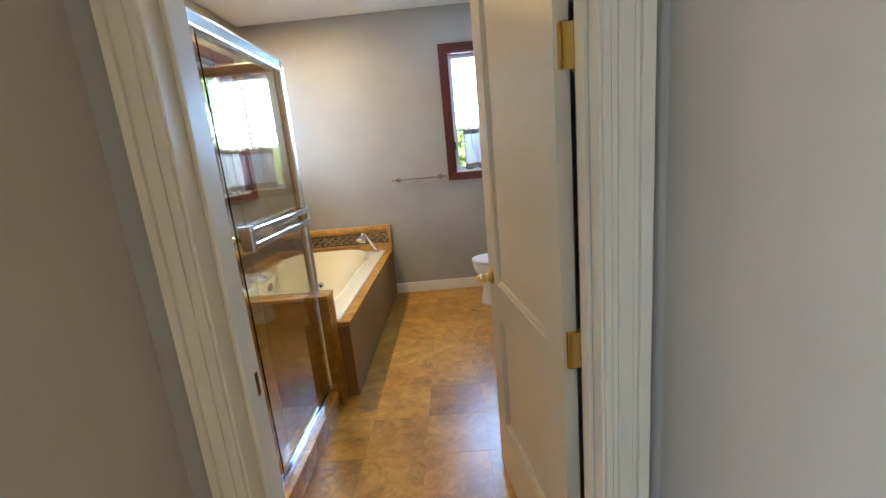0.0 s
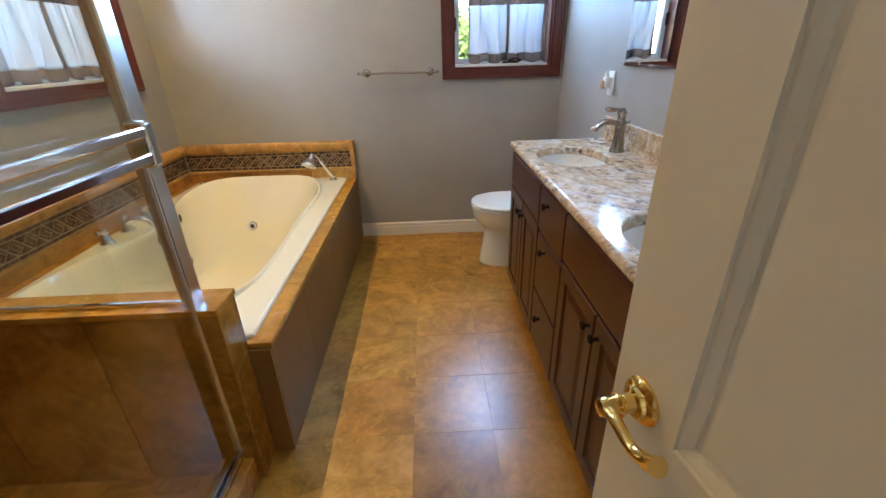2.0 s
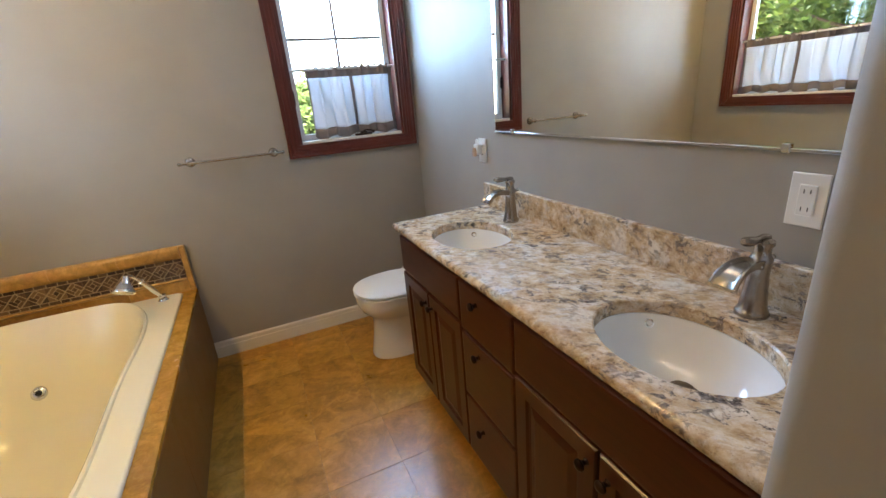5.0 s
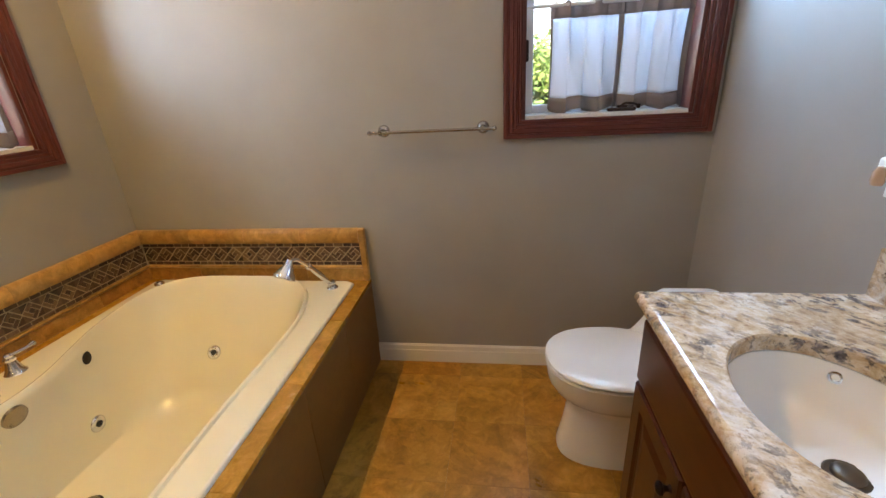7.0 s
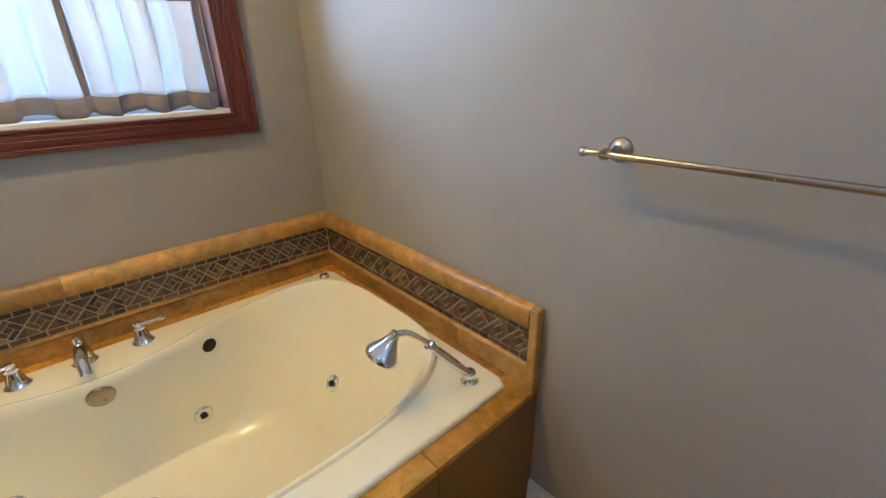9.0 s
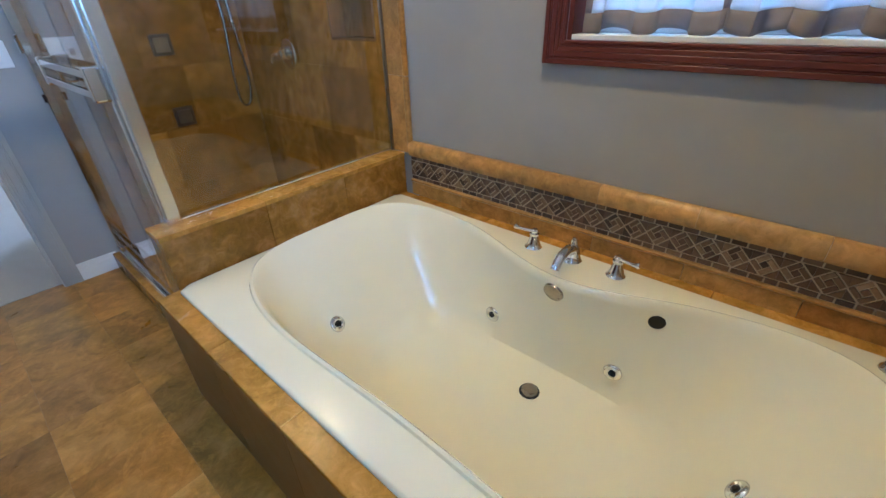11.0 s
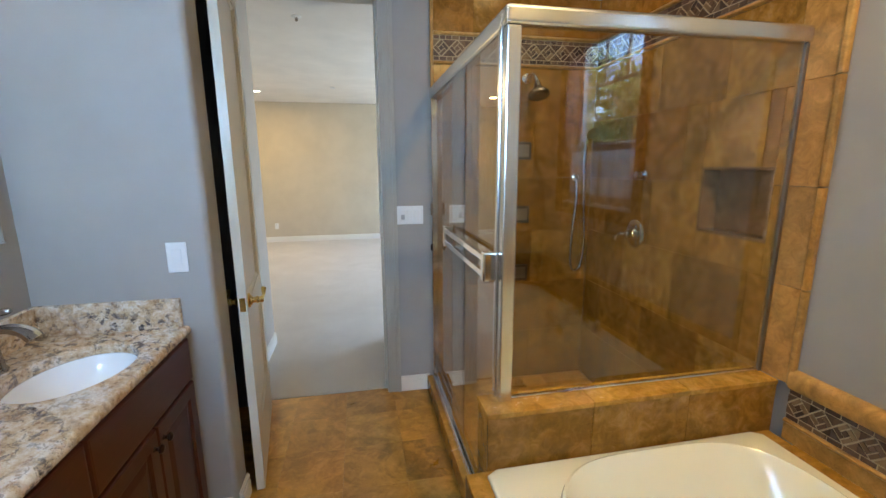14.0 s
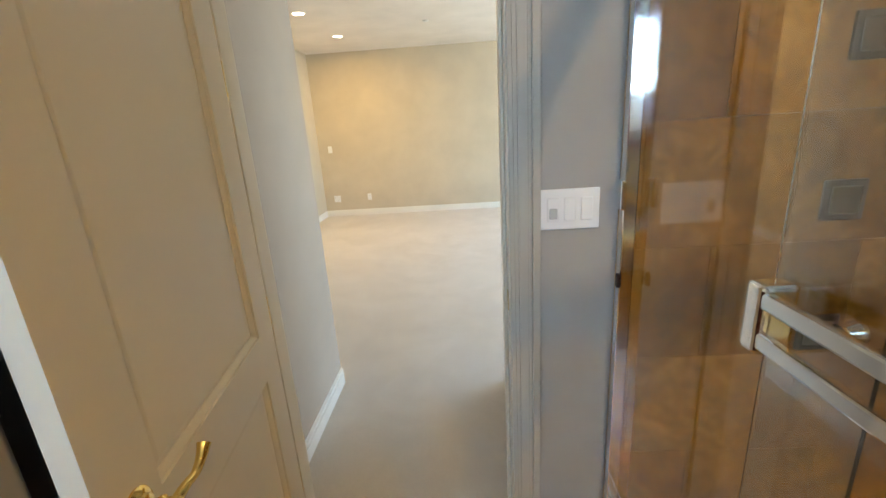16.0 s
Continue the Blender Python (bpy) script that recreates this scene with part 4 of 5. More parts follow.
def rail(bm, axis, a0, a1, wall, out, z0, z1):
    """A rounded stone rail along a wall. axis 'x' or 'y' is its run."""
    prof = [(0.0, z0), (0.62, z0), (0.85, z0 + (z1 - z0) * 0.15), (1.0, z0 + (z1 - z0) * 0.42), (0.95, z0 + (z1 - z0) * 0.72), (0.72, z0 + (z1 - z0) * 0.93), (0.4, z1), (0.0, z1)]
    rings = []
    for a in (a0, a1):
        rings.append([bm.verts.new((a, wall + out * d, z) if axis == "x" else (wall + out * d, a, z)) for d, z in prof])
    join(bm, rings)
    bm.faces.new(rings[0])
    bm.faces.new(list(reversed(rings[1])))
    bmesh.ops.recalc_face_normals(bm, faces=bm.faces[:])
    return bm


splash = thing("tub_backsplash", "travertine backsplash with mosaic band and rounded rail", "backsplash", kind="structure")
SP = 0.020
Z_A, Z_B, Z_C, Z_D, Z_E = DECK, 0.543, 0.560, 0.677, 0.749
ys, xe = 2.449, -0.452
for i in range(6):
    a, b = ys + (NORTH - ys) * i / 6, ys + (NORTH - ys) * (i + 1) / 6
    part("base_strip", solid(WEST, WEST + SP, a + 0.0006, b - 0.0006, Z_A, Z_B, 0.001, 1), STONE_TRIM, splash)
    part("top_rail", rail(bmesh.new(), "y", a + 0.0006, b - 0.0006, WEST, 0.034, Z_D, Z_E), STONE_TRIM, splash, "", True)
for i in range(4):
    a, b = WEST + SP + (xe - 0.03 - WEST - SP) * i / 4, WEST + SP + (xe - 0.03 - WEST - SP) * (i + 1) / 4
    part("base_strip", solid(a + 0.0006, b - 0.0006, NORTH - SP, NORTH, Z_A, Z_B, 0.001, 1), STONE_TRIM, splash)
    part("top_rail", rail(bmesh.new(), "x", a + 0.0006, b - 0.0006, NORTH, -0.034, Z_D, Z_E), STONE_TRIM, splash, "", True)
part("pencil_rail", rail(bmesh.new(), "y", ys, NORTH - SP, WEST, 0.026, Z_B, Z_C), STONE_TRIM, splash, "", True)
part("pencil_rail", rail(bmesh.new(), "x", WEST + SP, xe - 0.03, NORTH, -0.026, Z_B, Z_C), STONE_TRIM, splash, "", True)
part("end_cap", solid(xe - 0.03, xe, NORTH - 0.03, NORTH, DECK, Z_E + 0.001, 0.006, 2), STONE_TRIM, splash)
band(splash, NORTH - SP - ys, Z_C, Z_D, lambda u, v, d: Vector((WEST + 0.013 + d, ys + u, v)), solid(WEST, WEST + 0.013, ys, NORTH - 0.014, Z_C, Z_D))
band(splash, xe - 0.03 - WEST - SP, Z_C, Z_D, lambda u, v, d: Vector((WEST + SP + u, NORTH - 0.013 - d, v)), solid(WEST + 0.0135, xe - 0.03, NORTH - 0.013, NORTH, Z_C, Z_D))


# ---- shower ----
TW, TS = WEST + 0.014, SOUTH + 0.014
TOPZ, SHX = 2.47, -0.585
pony = thing("shower_half_wall", "travertine clad half wall between shower and tub", "half wall", kind="structure")
part("core", solid(TW, PONYX - 0.012, PONY0 + 0.012, PONY1 - 0.012, 0, PONYZ - 0.02), GROUT, pony)
n = 3
for i in range(n):
    a, b = TW + (PONYX - TW) * i / n, TW + (PONYX - TW) * (i + 1) / n
    part("side_slab", solid(a + 0.0008, b - 0.0008, PONY1 - 0.012, PONY1, DECK - 0.02, PONYZ - 0.02, 0.001, 1), STONE_WALL, pony)
    part("side_slab", solid(a + 0.0008, b - 0.0008, PONY0, PONY0 + 0.012, 0.02, PONYZ - 0.02, 0.001, 1), STONE_WALL, pony)
    part("cap_slab", solid(a + 0.0006, b - 0.0006 + (0.004 if i == n - 1 else 0), PONY0 - 0.004, PONY1 + 0.004, PONYZ - 0.02, PONYZ, 0.003, 2), STONE_DECK, pony)
part("end_slab", solid(PONYX - 0.012, PONYX, PONY0 + 0.001, PONY1 - 0.013, 0, PONYZ - 0.021, 0.001, 1), STONE_WALL, pony)

curb = thing("shower_curb", "low travertine shower curb", "curb", kind="structure")
for i in range(3):
    a, b = TS + (PONY0 - TS) * i / 3, TS + (PONY0 - TS) * (i + 1) / 3
    part("curb_stone", solid(-0.655, -0.545, a + 0.0007, b - 0.0007, -0.005, 0.10, 0.004, 2), STONE_DECK, curb)


def tile_mesh(w, hh, stone):
    key = f"tile_{w:.3f}_{hh:.3f}_{stone.name}"
    if key in bpy.data.meshes:
        return bpy.data.meshes[key]
    bm = bmesh.new()
    rings = [[bm.verts.new(c) for c in ((s, s, z), (w - s, s, z), (w - s, hh - s, z), (s, hh - s, z))] for s, z in ((0, 0), (0, 0.0124), (0.0004, 0.013))]
    join(bm, rings)
    bm.faces.new(rings[-1])
    bmesh.ops.recalc_face_normals(bm, faces=bm.faces[:])
    if sum(f.normal.z for f in bm.faces) < 0:
        bmesh.ops.reverse_faces(bm, faces=bm.faces[:])
    me = bpy.data.meshes.new(key)
    bm.to_mesh(me)
    bm.free()
    me.materials.append(stone)
    return me


def lay(parent, m, w, hh, stone=None):
    ob = new("tile", tile_mesh(round(w, 3), round(hh, 3), stone or STONE))
    ob.parent = parent
    ob.matrix_world = m
    return ob


def cut_cells(u0, u1, v0, v1, pitch_u, pitch_v, hole=None, shift=0.0):
    """Cells of a tile field, split round one oblong hole."""
    cells, v, row = [], v0, 0
    while v < v1 - 0.01:
        ve = min(v1, v + pitch_v)
        u = u0
        nxt = u0 + (pitch_u if row % 2 == 0 or not shift else shift)
        while u < u1 - 0.004:
            ue = min(u1, nxt)
            nxt = ue + pitch_u
            pieces = [(u, ue, v, ve)]
            if hole and u < hole[1] and ue > hole[0] and v < hole[3] and ve > hole[2]:
                pieces = [(u, min(ue, hole[0]), v, ve), (max(u, hole[1]), ue, v, ve), (max(u, hole[0]), min(ue, hole[1]), v, hole[2]), (max(u, hole[0]), min(ue, hole[1]), hole[3], ve)]
            cells += [c for c in pieces if c[1] - c[0] > 0.01 and c[3] - c[2] > 0.01]
            u = ue
        v, row = ve, row + 1
    return cells


shower_west = thing("shower_wall_west", "travertine tiled shower wall with mosaic band and niche", "tiled wall", kind="structure")
shower_south = thing("shower_wall_south", "travertine tiled shower wall with mosaic band", "tiled wall", kind="structure")
B0, B1 = 2.085, 2.225
g = 0.0005
for lo, hi in ((0.02, B0 - 0.022), (B1 + 0.022, TOPZ)):
    for u0, u1, v0, v1 in cut_cells(TS, 2.30, lo, hi, 0.405, 0.345, NICHE, 0.2):
        lay(shower_west, Matrix.Translation((WEST + 0.001, u0 + g, v0 + g)) @ Matrix(((0, 0, 1, 0), (1, 0, 0, 0), (0, 1, 0, 0), (0, 0, 0, 1))), u1 - u0 - 2 * g, v1 - v0 - 2 * g, STONE_WALL)
    for u0, u1, v0, v1 in cut_cells(WEST + 0.014, SHX - 0.02, lo, hi, 0.405, 0.345, None, 0.2):
        lay(shower_south, Matrix.Translation((u1 - g, SOUTH + 0.001, v0 + g)) @ Matrix(((-1, 0, 0, 0), (0, 0, 1, 0), (0, 1, 0, 0), (0, 0, 0, 1))), u1 - u0 - 2 * g, v1 - v0 - 2 * g, STONE_WALL)
for z in (B0 - 0.022, B1):
    part("pencil_rail", rail(bmesh.new(), "y", TS, 2.30, WEST, 0.024, z, z + 0.022), STONE_TRIM, shower_west, "", True)
    part("pencil_rail", rail(bmesh.new(), "x", WEST + 0.014, SHX - 0.02, SOUTH, 0.024, z, z + 0.022), STONE_TRIM, shower_south, "", True)
band(shower_west, 2.30 - TS, B0, B1, lambda u, v, d: Vector((WEST + 0.012 + d, TS + u, v)), solid(WEST, WEST + 0.012, TS, 2.30, B0, B1))
band(shower_south, SHX - 0.02 - TW, B0, B1, lambda u, v, d: Vector((SHX - 0.02 - u, SOUTH + 0.012 + d, v)), solid(TW, SHX - 0.02, SOUTH, SOUTH + 0.012, B0, B1))
part("edge_trim", solid(SHX - 0.02, SHX, SOUTH, SOUTH + 0.02, 0.0, TOPZ, 0.006, 2), STONE_TRIM, shower_south)
for i in range(5):
    a, b = PONYZ + (TOPZ - PONYZ) * i / 5, PONYZ + (TOPZ - PONYZ) * (i + 1) / 5
    part("edge_slab", solid(WEST, WEST + 0.015, 2.30, 2.435, a + 0.0006, b - 0.0006, 0.001, 1), STONE_TRIM, shower_west)
    part("edge_trim", solid(WEST, WEST + 0.024, 2.435, 2.457, a + 0.0004, b - 0.0004, 0.006, 2), STONE_TRIM, shower_west)
part("niche_lining", slabs(bmesh.new(), "x", WEST - 0.085, WEST - 0.07, NICHE[0] - 0.012, NICHE[1] + 0.012, NICHE[2] - 0.012, NICHE[3] + 0.012, []), STONE_NICHE, shower_west)
for u0, u1, v0, v1 in ((NICHE[0], NICHE[1], NICHE[2], NICHE[2] + 0.012), (NICHE[0], NICHE[1], NICHE[3] - 0.012, NICHE[3]), (NICHE[0], NICHE[0] + 0.012, NICHE[2] + 0.012, NICHE[3] - 0.012), (NICHE[1] - 0.012, NICHE[1], NICHE[2] + 0.012, NICHE[3] - 0.012)):
    part("niche_lining", solid(WEST - 0.07, WEST + 0.015, u0, u1, v0, v1, 0.001, 1), STONE_NICHE, shower_west)

pan = thing("shower_floor", "travertine tiled shower floor", "shower floor", kind="structure")
for u0, u1, v0, v1 in cut_cells(TW, -0.655, TS, PONY0, 0.1525, 0.1525):
    lay(pan, Matrix.Translation((u0 + g, v0 + g, 0.008)), u1 - u0 - 2 * g, v1 - v0 - 2 * g)
drain = part("shower_drain", lathe(bmesh.new(), [(0, 0.003), (0.045, 0.003), (0.05, 0.001), (0.052, 0)], pose(-1.1, 1.62, 0.021), 24), PEWTER, None, "", True)
tagged(drain, "round pewter drain set in shower floor", "drain")

encl = thing("shower_enclosure", "chrome framed glass shower enclosure with sliding doors", "shower enclosure")
gx, gy, HZ = GLASS_X, GLASS_Y, 1.93
part("header", solid(gx - 0.03, gx + 0.028, TS, gy - 0.026, HZ - 0.062, HZ, 0.012, 3), ALUMINIUM, encl)
part("header", solid(TW, gx + 0.028, gy - 0.026, gy + 0.022, HZ - 0.055, HZ, 0.012, 3), ALUMINIUM, encl)
bm = bmesh.new()
box(bm, gx - 0.022, gx + 0.024, gy - 0.024, gy + 0.02, PONYZ, HZ - 0.056, 0.005, 2)
box(bm, gx + 0.01, gx + 0.03, gy - 0.045, gy - 0.022, 0.10, HZ - 0.06, 0.004, 2)
part("corner_post", bm, ALUMINIUM, encl)
part("wall_channel", solid(gx - 0.02, gx + 0.022, TS, TS + 0.03, 0.125, HZ - 0.062, 0.004, 2), CHROME, encl)
part("wall_channel", solid(TW, TW + 0.014, gy - 0.008, gy + 0.008, PONYZ, HZ - 0.055, 0.003, 2), PEWTER, encl)
bm = bmesh.new()
box(bm, gx - 0.03, gx + 0.03, TS, gy - 0.046, 0.10, 0.112, 0.003, 1)
box(bm, gx - 0.004, gx + 0.004, TS, gy - 0.046, 0.112, 0.128, 0.002, 1)
box(bm, gx + 0.022, gx + 0.03, TS, gy - 0.046, 0.112, 0.135, 0.002, 1)
part("bottom_track", bm, CHROME, encl)
part("sill_channel", solid(TW + 0.02, gx - 0.022, gy - 0.01, gy + 0.01, PONYZ, PONYZ + 0.012, 0.003, 1), CHROME, encl)


def pane_of(x0, x1, y0, y1, z0, z1, name, parent):
    ob = part(name, solid(x0, x1, y0, y1, z0, z1), SHOWERGLASS, parent, "clear tempered glass pane")
    ob.visible_shadow = False
    return ob


pane_of(TW + 0.012, gx - 0.015, gy - 0.003, gy + 0.003, PONYZ + 0.006, HZ - 0.05, "fixed_pane", encl)
outer = pane_of(gx + 0.012, gx + 0.018, 1.585, 2.285, 0.125, HZ - 0.05, "sliding_pane", encl)
inner = pane_of(gx - 0.018, gx - 0.012, TS + 0.03, 1.72, 0.125, HZ - 0.05, "sliding_pane", encl)
BX = gx + 0.058
bm = bmesh.new()
for z in (1.175, 1.118):
    box(bm, BX - 0.006, BX + 0.008, 1.605, 2.275, z - 0.012, z + 0.012, 0.004, 2)
part("towel_bar", bm, CHROME, outer, "double flat chrome towel bar")
for y in (1.6, 2.25):
    part("bracket", solid(gx + 0.018, BX + 0.010, y, y + 0.035, 1.095, 1.197, 0.008, 3), CHROME, outer)
part("bumper", solid(gx + 0.022, gx + 0.036, TS + 0.03, TS + 0.05, 1.18, 1.26, 0.004, 2), CHROME, encl)
part("bumper", solid(gx + 0.022, gx + 0.034, TS + 0.03, TS + 0.048, 0.96, 1.0, 0.004, 2), BRONZE, encl)
part("pull", lathe(bmesh.new(), [(0, 0.03), (0.014, 0.028), (0.016, 0.02), (0.01, 0.008), (0.012, 0.0)], pose(gx - 0.018, 1.66, 1.14, 0, -90, 0), 16), CHROME, inner, "small chrome pull knob", True)

# shower fittings
valve = thing("shower_valve", "chrome shower valve with round plate and lever", "shower valve", pose(TW, 1.50, 1.10, 0, 90, 0))
part("plate", lathe(bmesh.new(), [(0.0, 0.010), (0.03, 0.010), (0.07, 0.007), (0.078, 0.002), (0.078, 0.0)], None, 36), CHROME, valve, "", True)
part("stem", lathe(bmesh.new(), [(0.034, 0.008), (0.03, 0.02), (0.024, 0.035), (0.024, 0.055), (0.016, 0.062), (0, 0.064)], None, 24), CHROME, valve, "", True)
part("lever", tube(bmesh.new(), arc([(0, 0, 0.052), (0.0, -0.03, 0.066), (0.012, -0.06, 0.07), (0.045, -0.072, 0.07)], 5), [0.009] * 10 + [0.008] * 6, 10), CHROME, valve, "", True)
for z in (1.57, 1.168, 0.778):
    js = thing("body_spray", "square pewter body spray set in shower tile", "body spray", pose(-1.175, TS, z, -90, 0, 0), group="body sprays")
    part("plate", solid(-0.055, 0.055, -0.055, 0.055, 0.0, 0.009, 0.003, 2), OLDMETAL, js)
    part("spray_face", solid(-0.038, 0.038, -0.038, 0.038, 0.009, 0.013, 0.002, 1), PEWTER, js)
head = thing("overhead_shower", "chrome rain shower rose on a bent wall arm", "shower", pose(-1.185, TS, 2.0))
part("flange", lathe(bmesh.new(), [(0, 0.012), (0.02, 0.011), (0.03, 0.004), (0.031, 0.0)], pose(0, 0, 0, -90, 0, 0), 24), CHROME, head, "", True)
part("arm", tube(bmesh.new(), arc([(0, 0, 0), (0, 0.07, 0.012), (0, 0.13, -0.01), (0, 0.165, -0.05)], 5), 0.011, 12), CHROME, head, "", True)
part("rose", lathe(bmesh.new(), [(0, -0.02), (0.016, -0.015), (0.018, 0.0), (0.022, 0.02), (0.05, 0.045), (0.062, 0.06), (0.062, 0.072), (0.055, 0.076), (0, 0.076)], facing(Vector((0, 0.17, -0.06)), Vector((0, 0.35, -0.94)).normalized()), 28), NICKEL, head, "", True)
wand = thing("hand_shower", "chrome hand shower hanging with looped metal hose", "hand shower", pose(-1.575, TS, 1.52))
part("bracket", lathe(bmesh.new(), [(0, 0.04), (0.014, 0.038), (0.016, 0.02), (0.024, 0.006), (0.026, 0)], pose(0, 0, 0.05, -90, 0, 0), 20), CHROME, wand, "", True)
part("handle", tube(bmesh.new(), arc([(0, 0.05, -0.06), (0, 0.055, 0.05), (0, 0.075, 0.14), (0, 0.11, 0.17)], 5), 0.012, 12), CHROME, wand, "", True)
part("spray", lathe(bmesh.new(), [(0, -0.01), (0.02, 0.0), (0.04, 0.02), (0.041, 0.028), (0, 0.03)], facing(Vector((0, 0.115, 0.165)), Vector((0, 0.8, -0.6))), 24), CHROME, wand, "", True)
part("hose", tube(bmesh.new(), arc([(0, 0.05, -0.06), (-0.012, 0.055, -0.3), (-0.03, 0.05, -0.55), (-0.01, 0.05, -0.70), (0.03, 0.05, -0.735), (0.058, 0.045, -0.68), (0.055, 0.04, -0.5), (0.03, 0.03, -0.25), (0.03, 0.012, -0.12)], 7), 0.0075, 10), NICKEL, wand, "ribbed metal hose", True)
part("outlet_elbow", lathe(bmesh.new(), [(0, 0.03), (0.012, 0.028), (0.013, 0.012), (0.026, 0.004), (0.027, 0)], pose(0.03, 0, -0.12, -90, 0, 0), 20), CHROME, wand, "", True)
peg = thing("shower_diverter", "small chrome diverter knob on shower tile", "shower valve", pose(TW, 1.535, 1.425, 0, 90, 0))
part("flange", lathe(bmesh.new(), [(0, 0.008), (0.022, 0.007), (0.026, 0.0)], None, 20), CHROME, peg, "", True)
part("knob", lathe(bmesh.new(), [(0.01, 0.006), (0.010, 0.03), (0.018, 0.034), (0.018, 0.05), (0.0, 0.054)], None, 20), CHROME, peg, "", True)


# ---- vanity ----
VX, VY0, VY1, VB, VT = 0.538, FIN1 + 0.002, 3.455, 0.11, 0.845
vanity = thing("vanity_cabinet", "cherry wood double vanity with raised panel doors and three drawers", "cabinet", pose(0, 0, 0))
bm = bmesh.new()
box(bm, VX, VX + 0.02, VY0, VY1, VB, VT)
box(bm, VX + 0.02, EAST, VY1 - 0.018, VY1, VB, VT)
box(bm, VX + 0.02, EAST, VY0, VY0 + 0.018, VB, VT)
box(bm, VX + 0.02, EAST, VY0 + 0.018, VY1 - 0.018, VB, VB + 0.018)
box(bm, VX + 0.06, EAST, VY0, VY1, 0, VB)
part("body", bm, CHERRY, vanity)


def front(y0, y1, z0, z1, name, raised, parent):
    """A cabinet front facing -x: a frame with a raised field, or a plain slab with an eased edge."""
    bm = bmesh.new()
    steps = [(0.0, 0.0), (0.0, -0.014), (0.004, -0.019), (0.05, -0.019), (0.056, -0.012), (0.064, -0.011), (0.085, -0.016), (0.09, -0.017)] if raised else [(0.0, 0.0), (0.0, -0.013), (0.003, -0.018), (0.010, -0.019)]
    if raised and min(y1 - y0, z1 - z0) < 0.2:
        steps = [(a * 0.75, b) for a, b in steps]
    rings = []
    for s, d in steps:
        rings.append([bm.verts.new((VX + d, yy, zz)) for yy, zz in ((y0 + s, z0 + s), (y1 - s, z0 + s), (y1 - s, z1 - s), (y0 + s, z1 - s))])
    join(bm, rings)
    bm.faces.new(rings[-1])
    bmesh.ops.recalc_face_normals(bm, faces=bm.faces[:])
    return part(name, bm, CHERRY if raised else CHERRY_H, parent)


def knob(parent, y, z):
    part("knob", lathe(bmesh.new(), [(0, 0.03), (0.009, 0.029), (0.0145, 0.024), (0.0145, 0.019), (0.007, 0.013), (0.0055, 0.006), (0.010, 0.0)], pose(VX - 0.018, y, z, 0, -90, 0), 16), BRONZE, parent, "dark bronze knob", True)


C1, C2 = 2.535, 2.858
gp = 0.004
for y0, y1 in ((VY0 + 0.012, C1), (C2, VY1 - 0.012)):
    mid = (y0 + y1) / 2
    front(y0 + gp, y1 - gp, 0.672, 0.835, "false_front", False, vanity)
    for a, b, k in ((y0, mid, -0.032), (mid, y1, 0.032)):
        d = front(a + gp, b - gp, VB + 0.012, 0.660, "cabinet_door", True, vanity)
        knob(d, mid + k, 0.605)
for z0, z1, kz in ((0.652, 0.835, 0.785), (0.385, 0.640, 0.595), (VB + 0.012, 0.373, 0.285)):
    d = front(C1 + gp, C2 - gp, z0, z1, "drawer", False, vanity)
    knob(d, (C1 + C2) / 2 + 0.04, kz)

SINKS = (2.205, 3.125)
SX, SA, SB = 0.722, 0.150, 0.192
CX0, CX1, CY0, CY1 = 0.512, 1.015, FIN1 + 0.001, 3.49
top_thing = thing("vanity_countertop", "speckled beige granite countertop with backsplash and rounded edge", "countertop")
bm = bmesh.new()
N = 48


def counter_ring(z, inset, cy0, cy1, yc, angles):
    ring = []
    for a in angles:
        dx, dy = math.cos(a), math.sin(a)
        lx0, lx1 = CX0 + inset - SX, CX1 - SX
        ly0, ly1 = cy0 - yc, cy1 - yc
        k = min((lx1 / dx) if dx > 0 else (lx0 / dx), (ly1 / dy) if dy > 0 else (ly0 / dy))
        ring.append(bm.verts.new((SX + dx * k, yc + dy * k, z)))
    return ring


SPLIT = (SINKS[0] + SINKS[1]) / 2
THK = 0.036
for yc, cy0, cy1 in ((SINKS[0], CY0, SPLIT), (SINKS[1], SPLIT, CY1)):
    corners = [math.atan2(cy - yc, cx - SX) % (2 * math.pi) for cx in (CX0 + 0.016, CX1) for cy in (cy0, cy1)]
    angles = sorted([2 * math.pi * (i + 0.5) / N for i in range(N)] + corners)
    hole = lambda z, grow: [bm.verts.new((SX + (SA + grow) * math.cos(a), yc + (SB + grow) * math.sin(a), z)) for a in angles]
    join(bm, [hole(COUNTER - THK, 0.0), hole(COUNTER - 0.004, 0.0), hole(COUNTER, 0.004), counter_ring(COUNTER, 0.016, cy0, cy1, yc, angles)])
    join(bm, [counter_ring(COUNTER - THK, 0.016, cy0, cy1, yc, angles), hole(COUNTER - THK, 0.0)])
bmesh.ops.recalc_face_normals(bm, faces=bm.faces[:])
# rounded front nosing and far end
prof = [(0.016 - 0.016 * math.sin(radians(q)), COUNTER - THK / 2 + (THK / 2) * math.cos(radians(q))) for q in range(0, 181, 20)]
rings = [[bm.verts.new((CX0 + dx, CY0, z)) for dx, z in prof], [bm.verts.new((CX0 + dx, CY1 + 0.012 - dx * 0.75, z)) for dx, z in prof], [bm.verts.new((CX1, CY1 + 0.012 - dx * 0.75, z)) for dx, z in prof]]
join(bm, rings, closed=False)
slab = part("slab", bm, GRANITE, top_thing, "", True)
for poly in slab.data.polygons:
    poly.use_smooth = abs(poly.normal.z) < 0.98
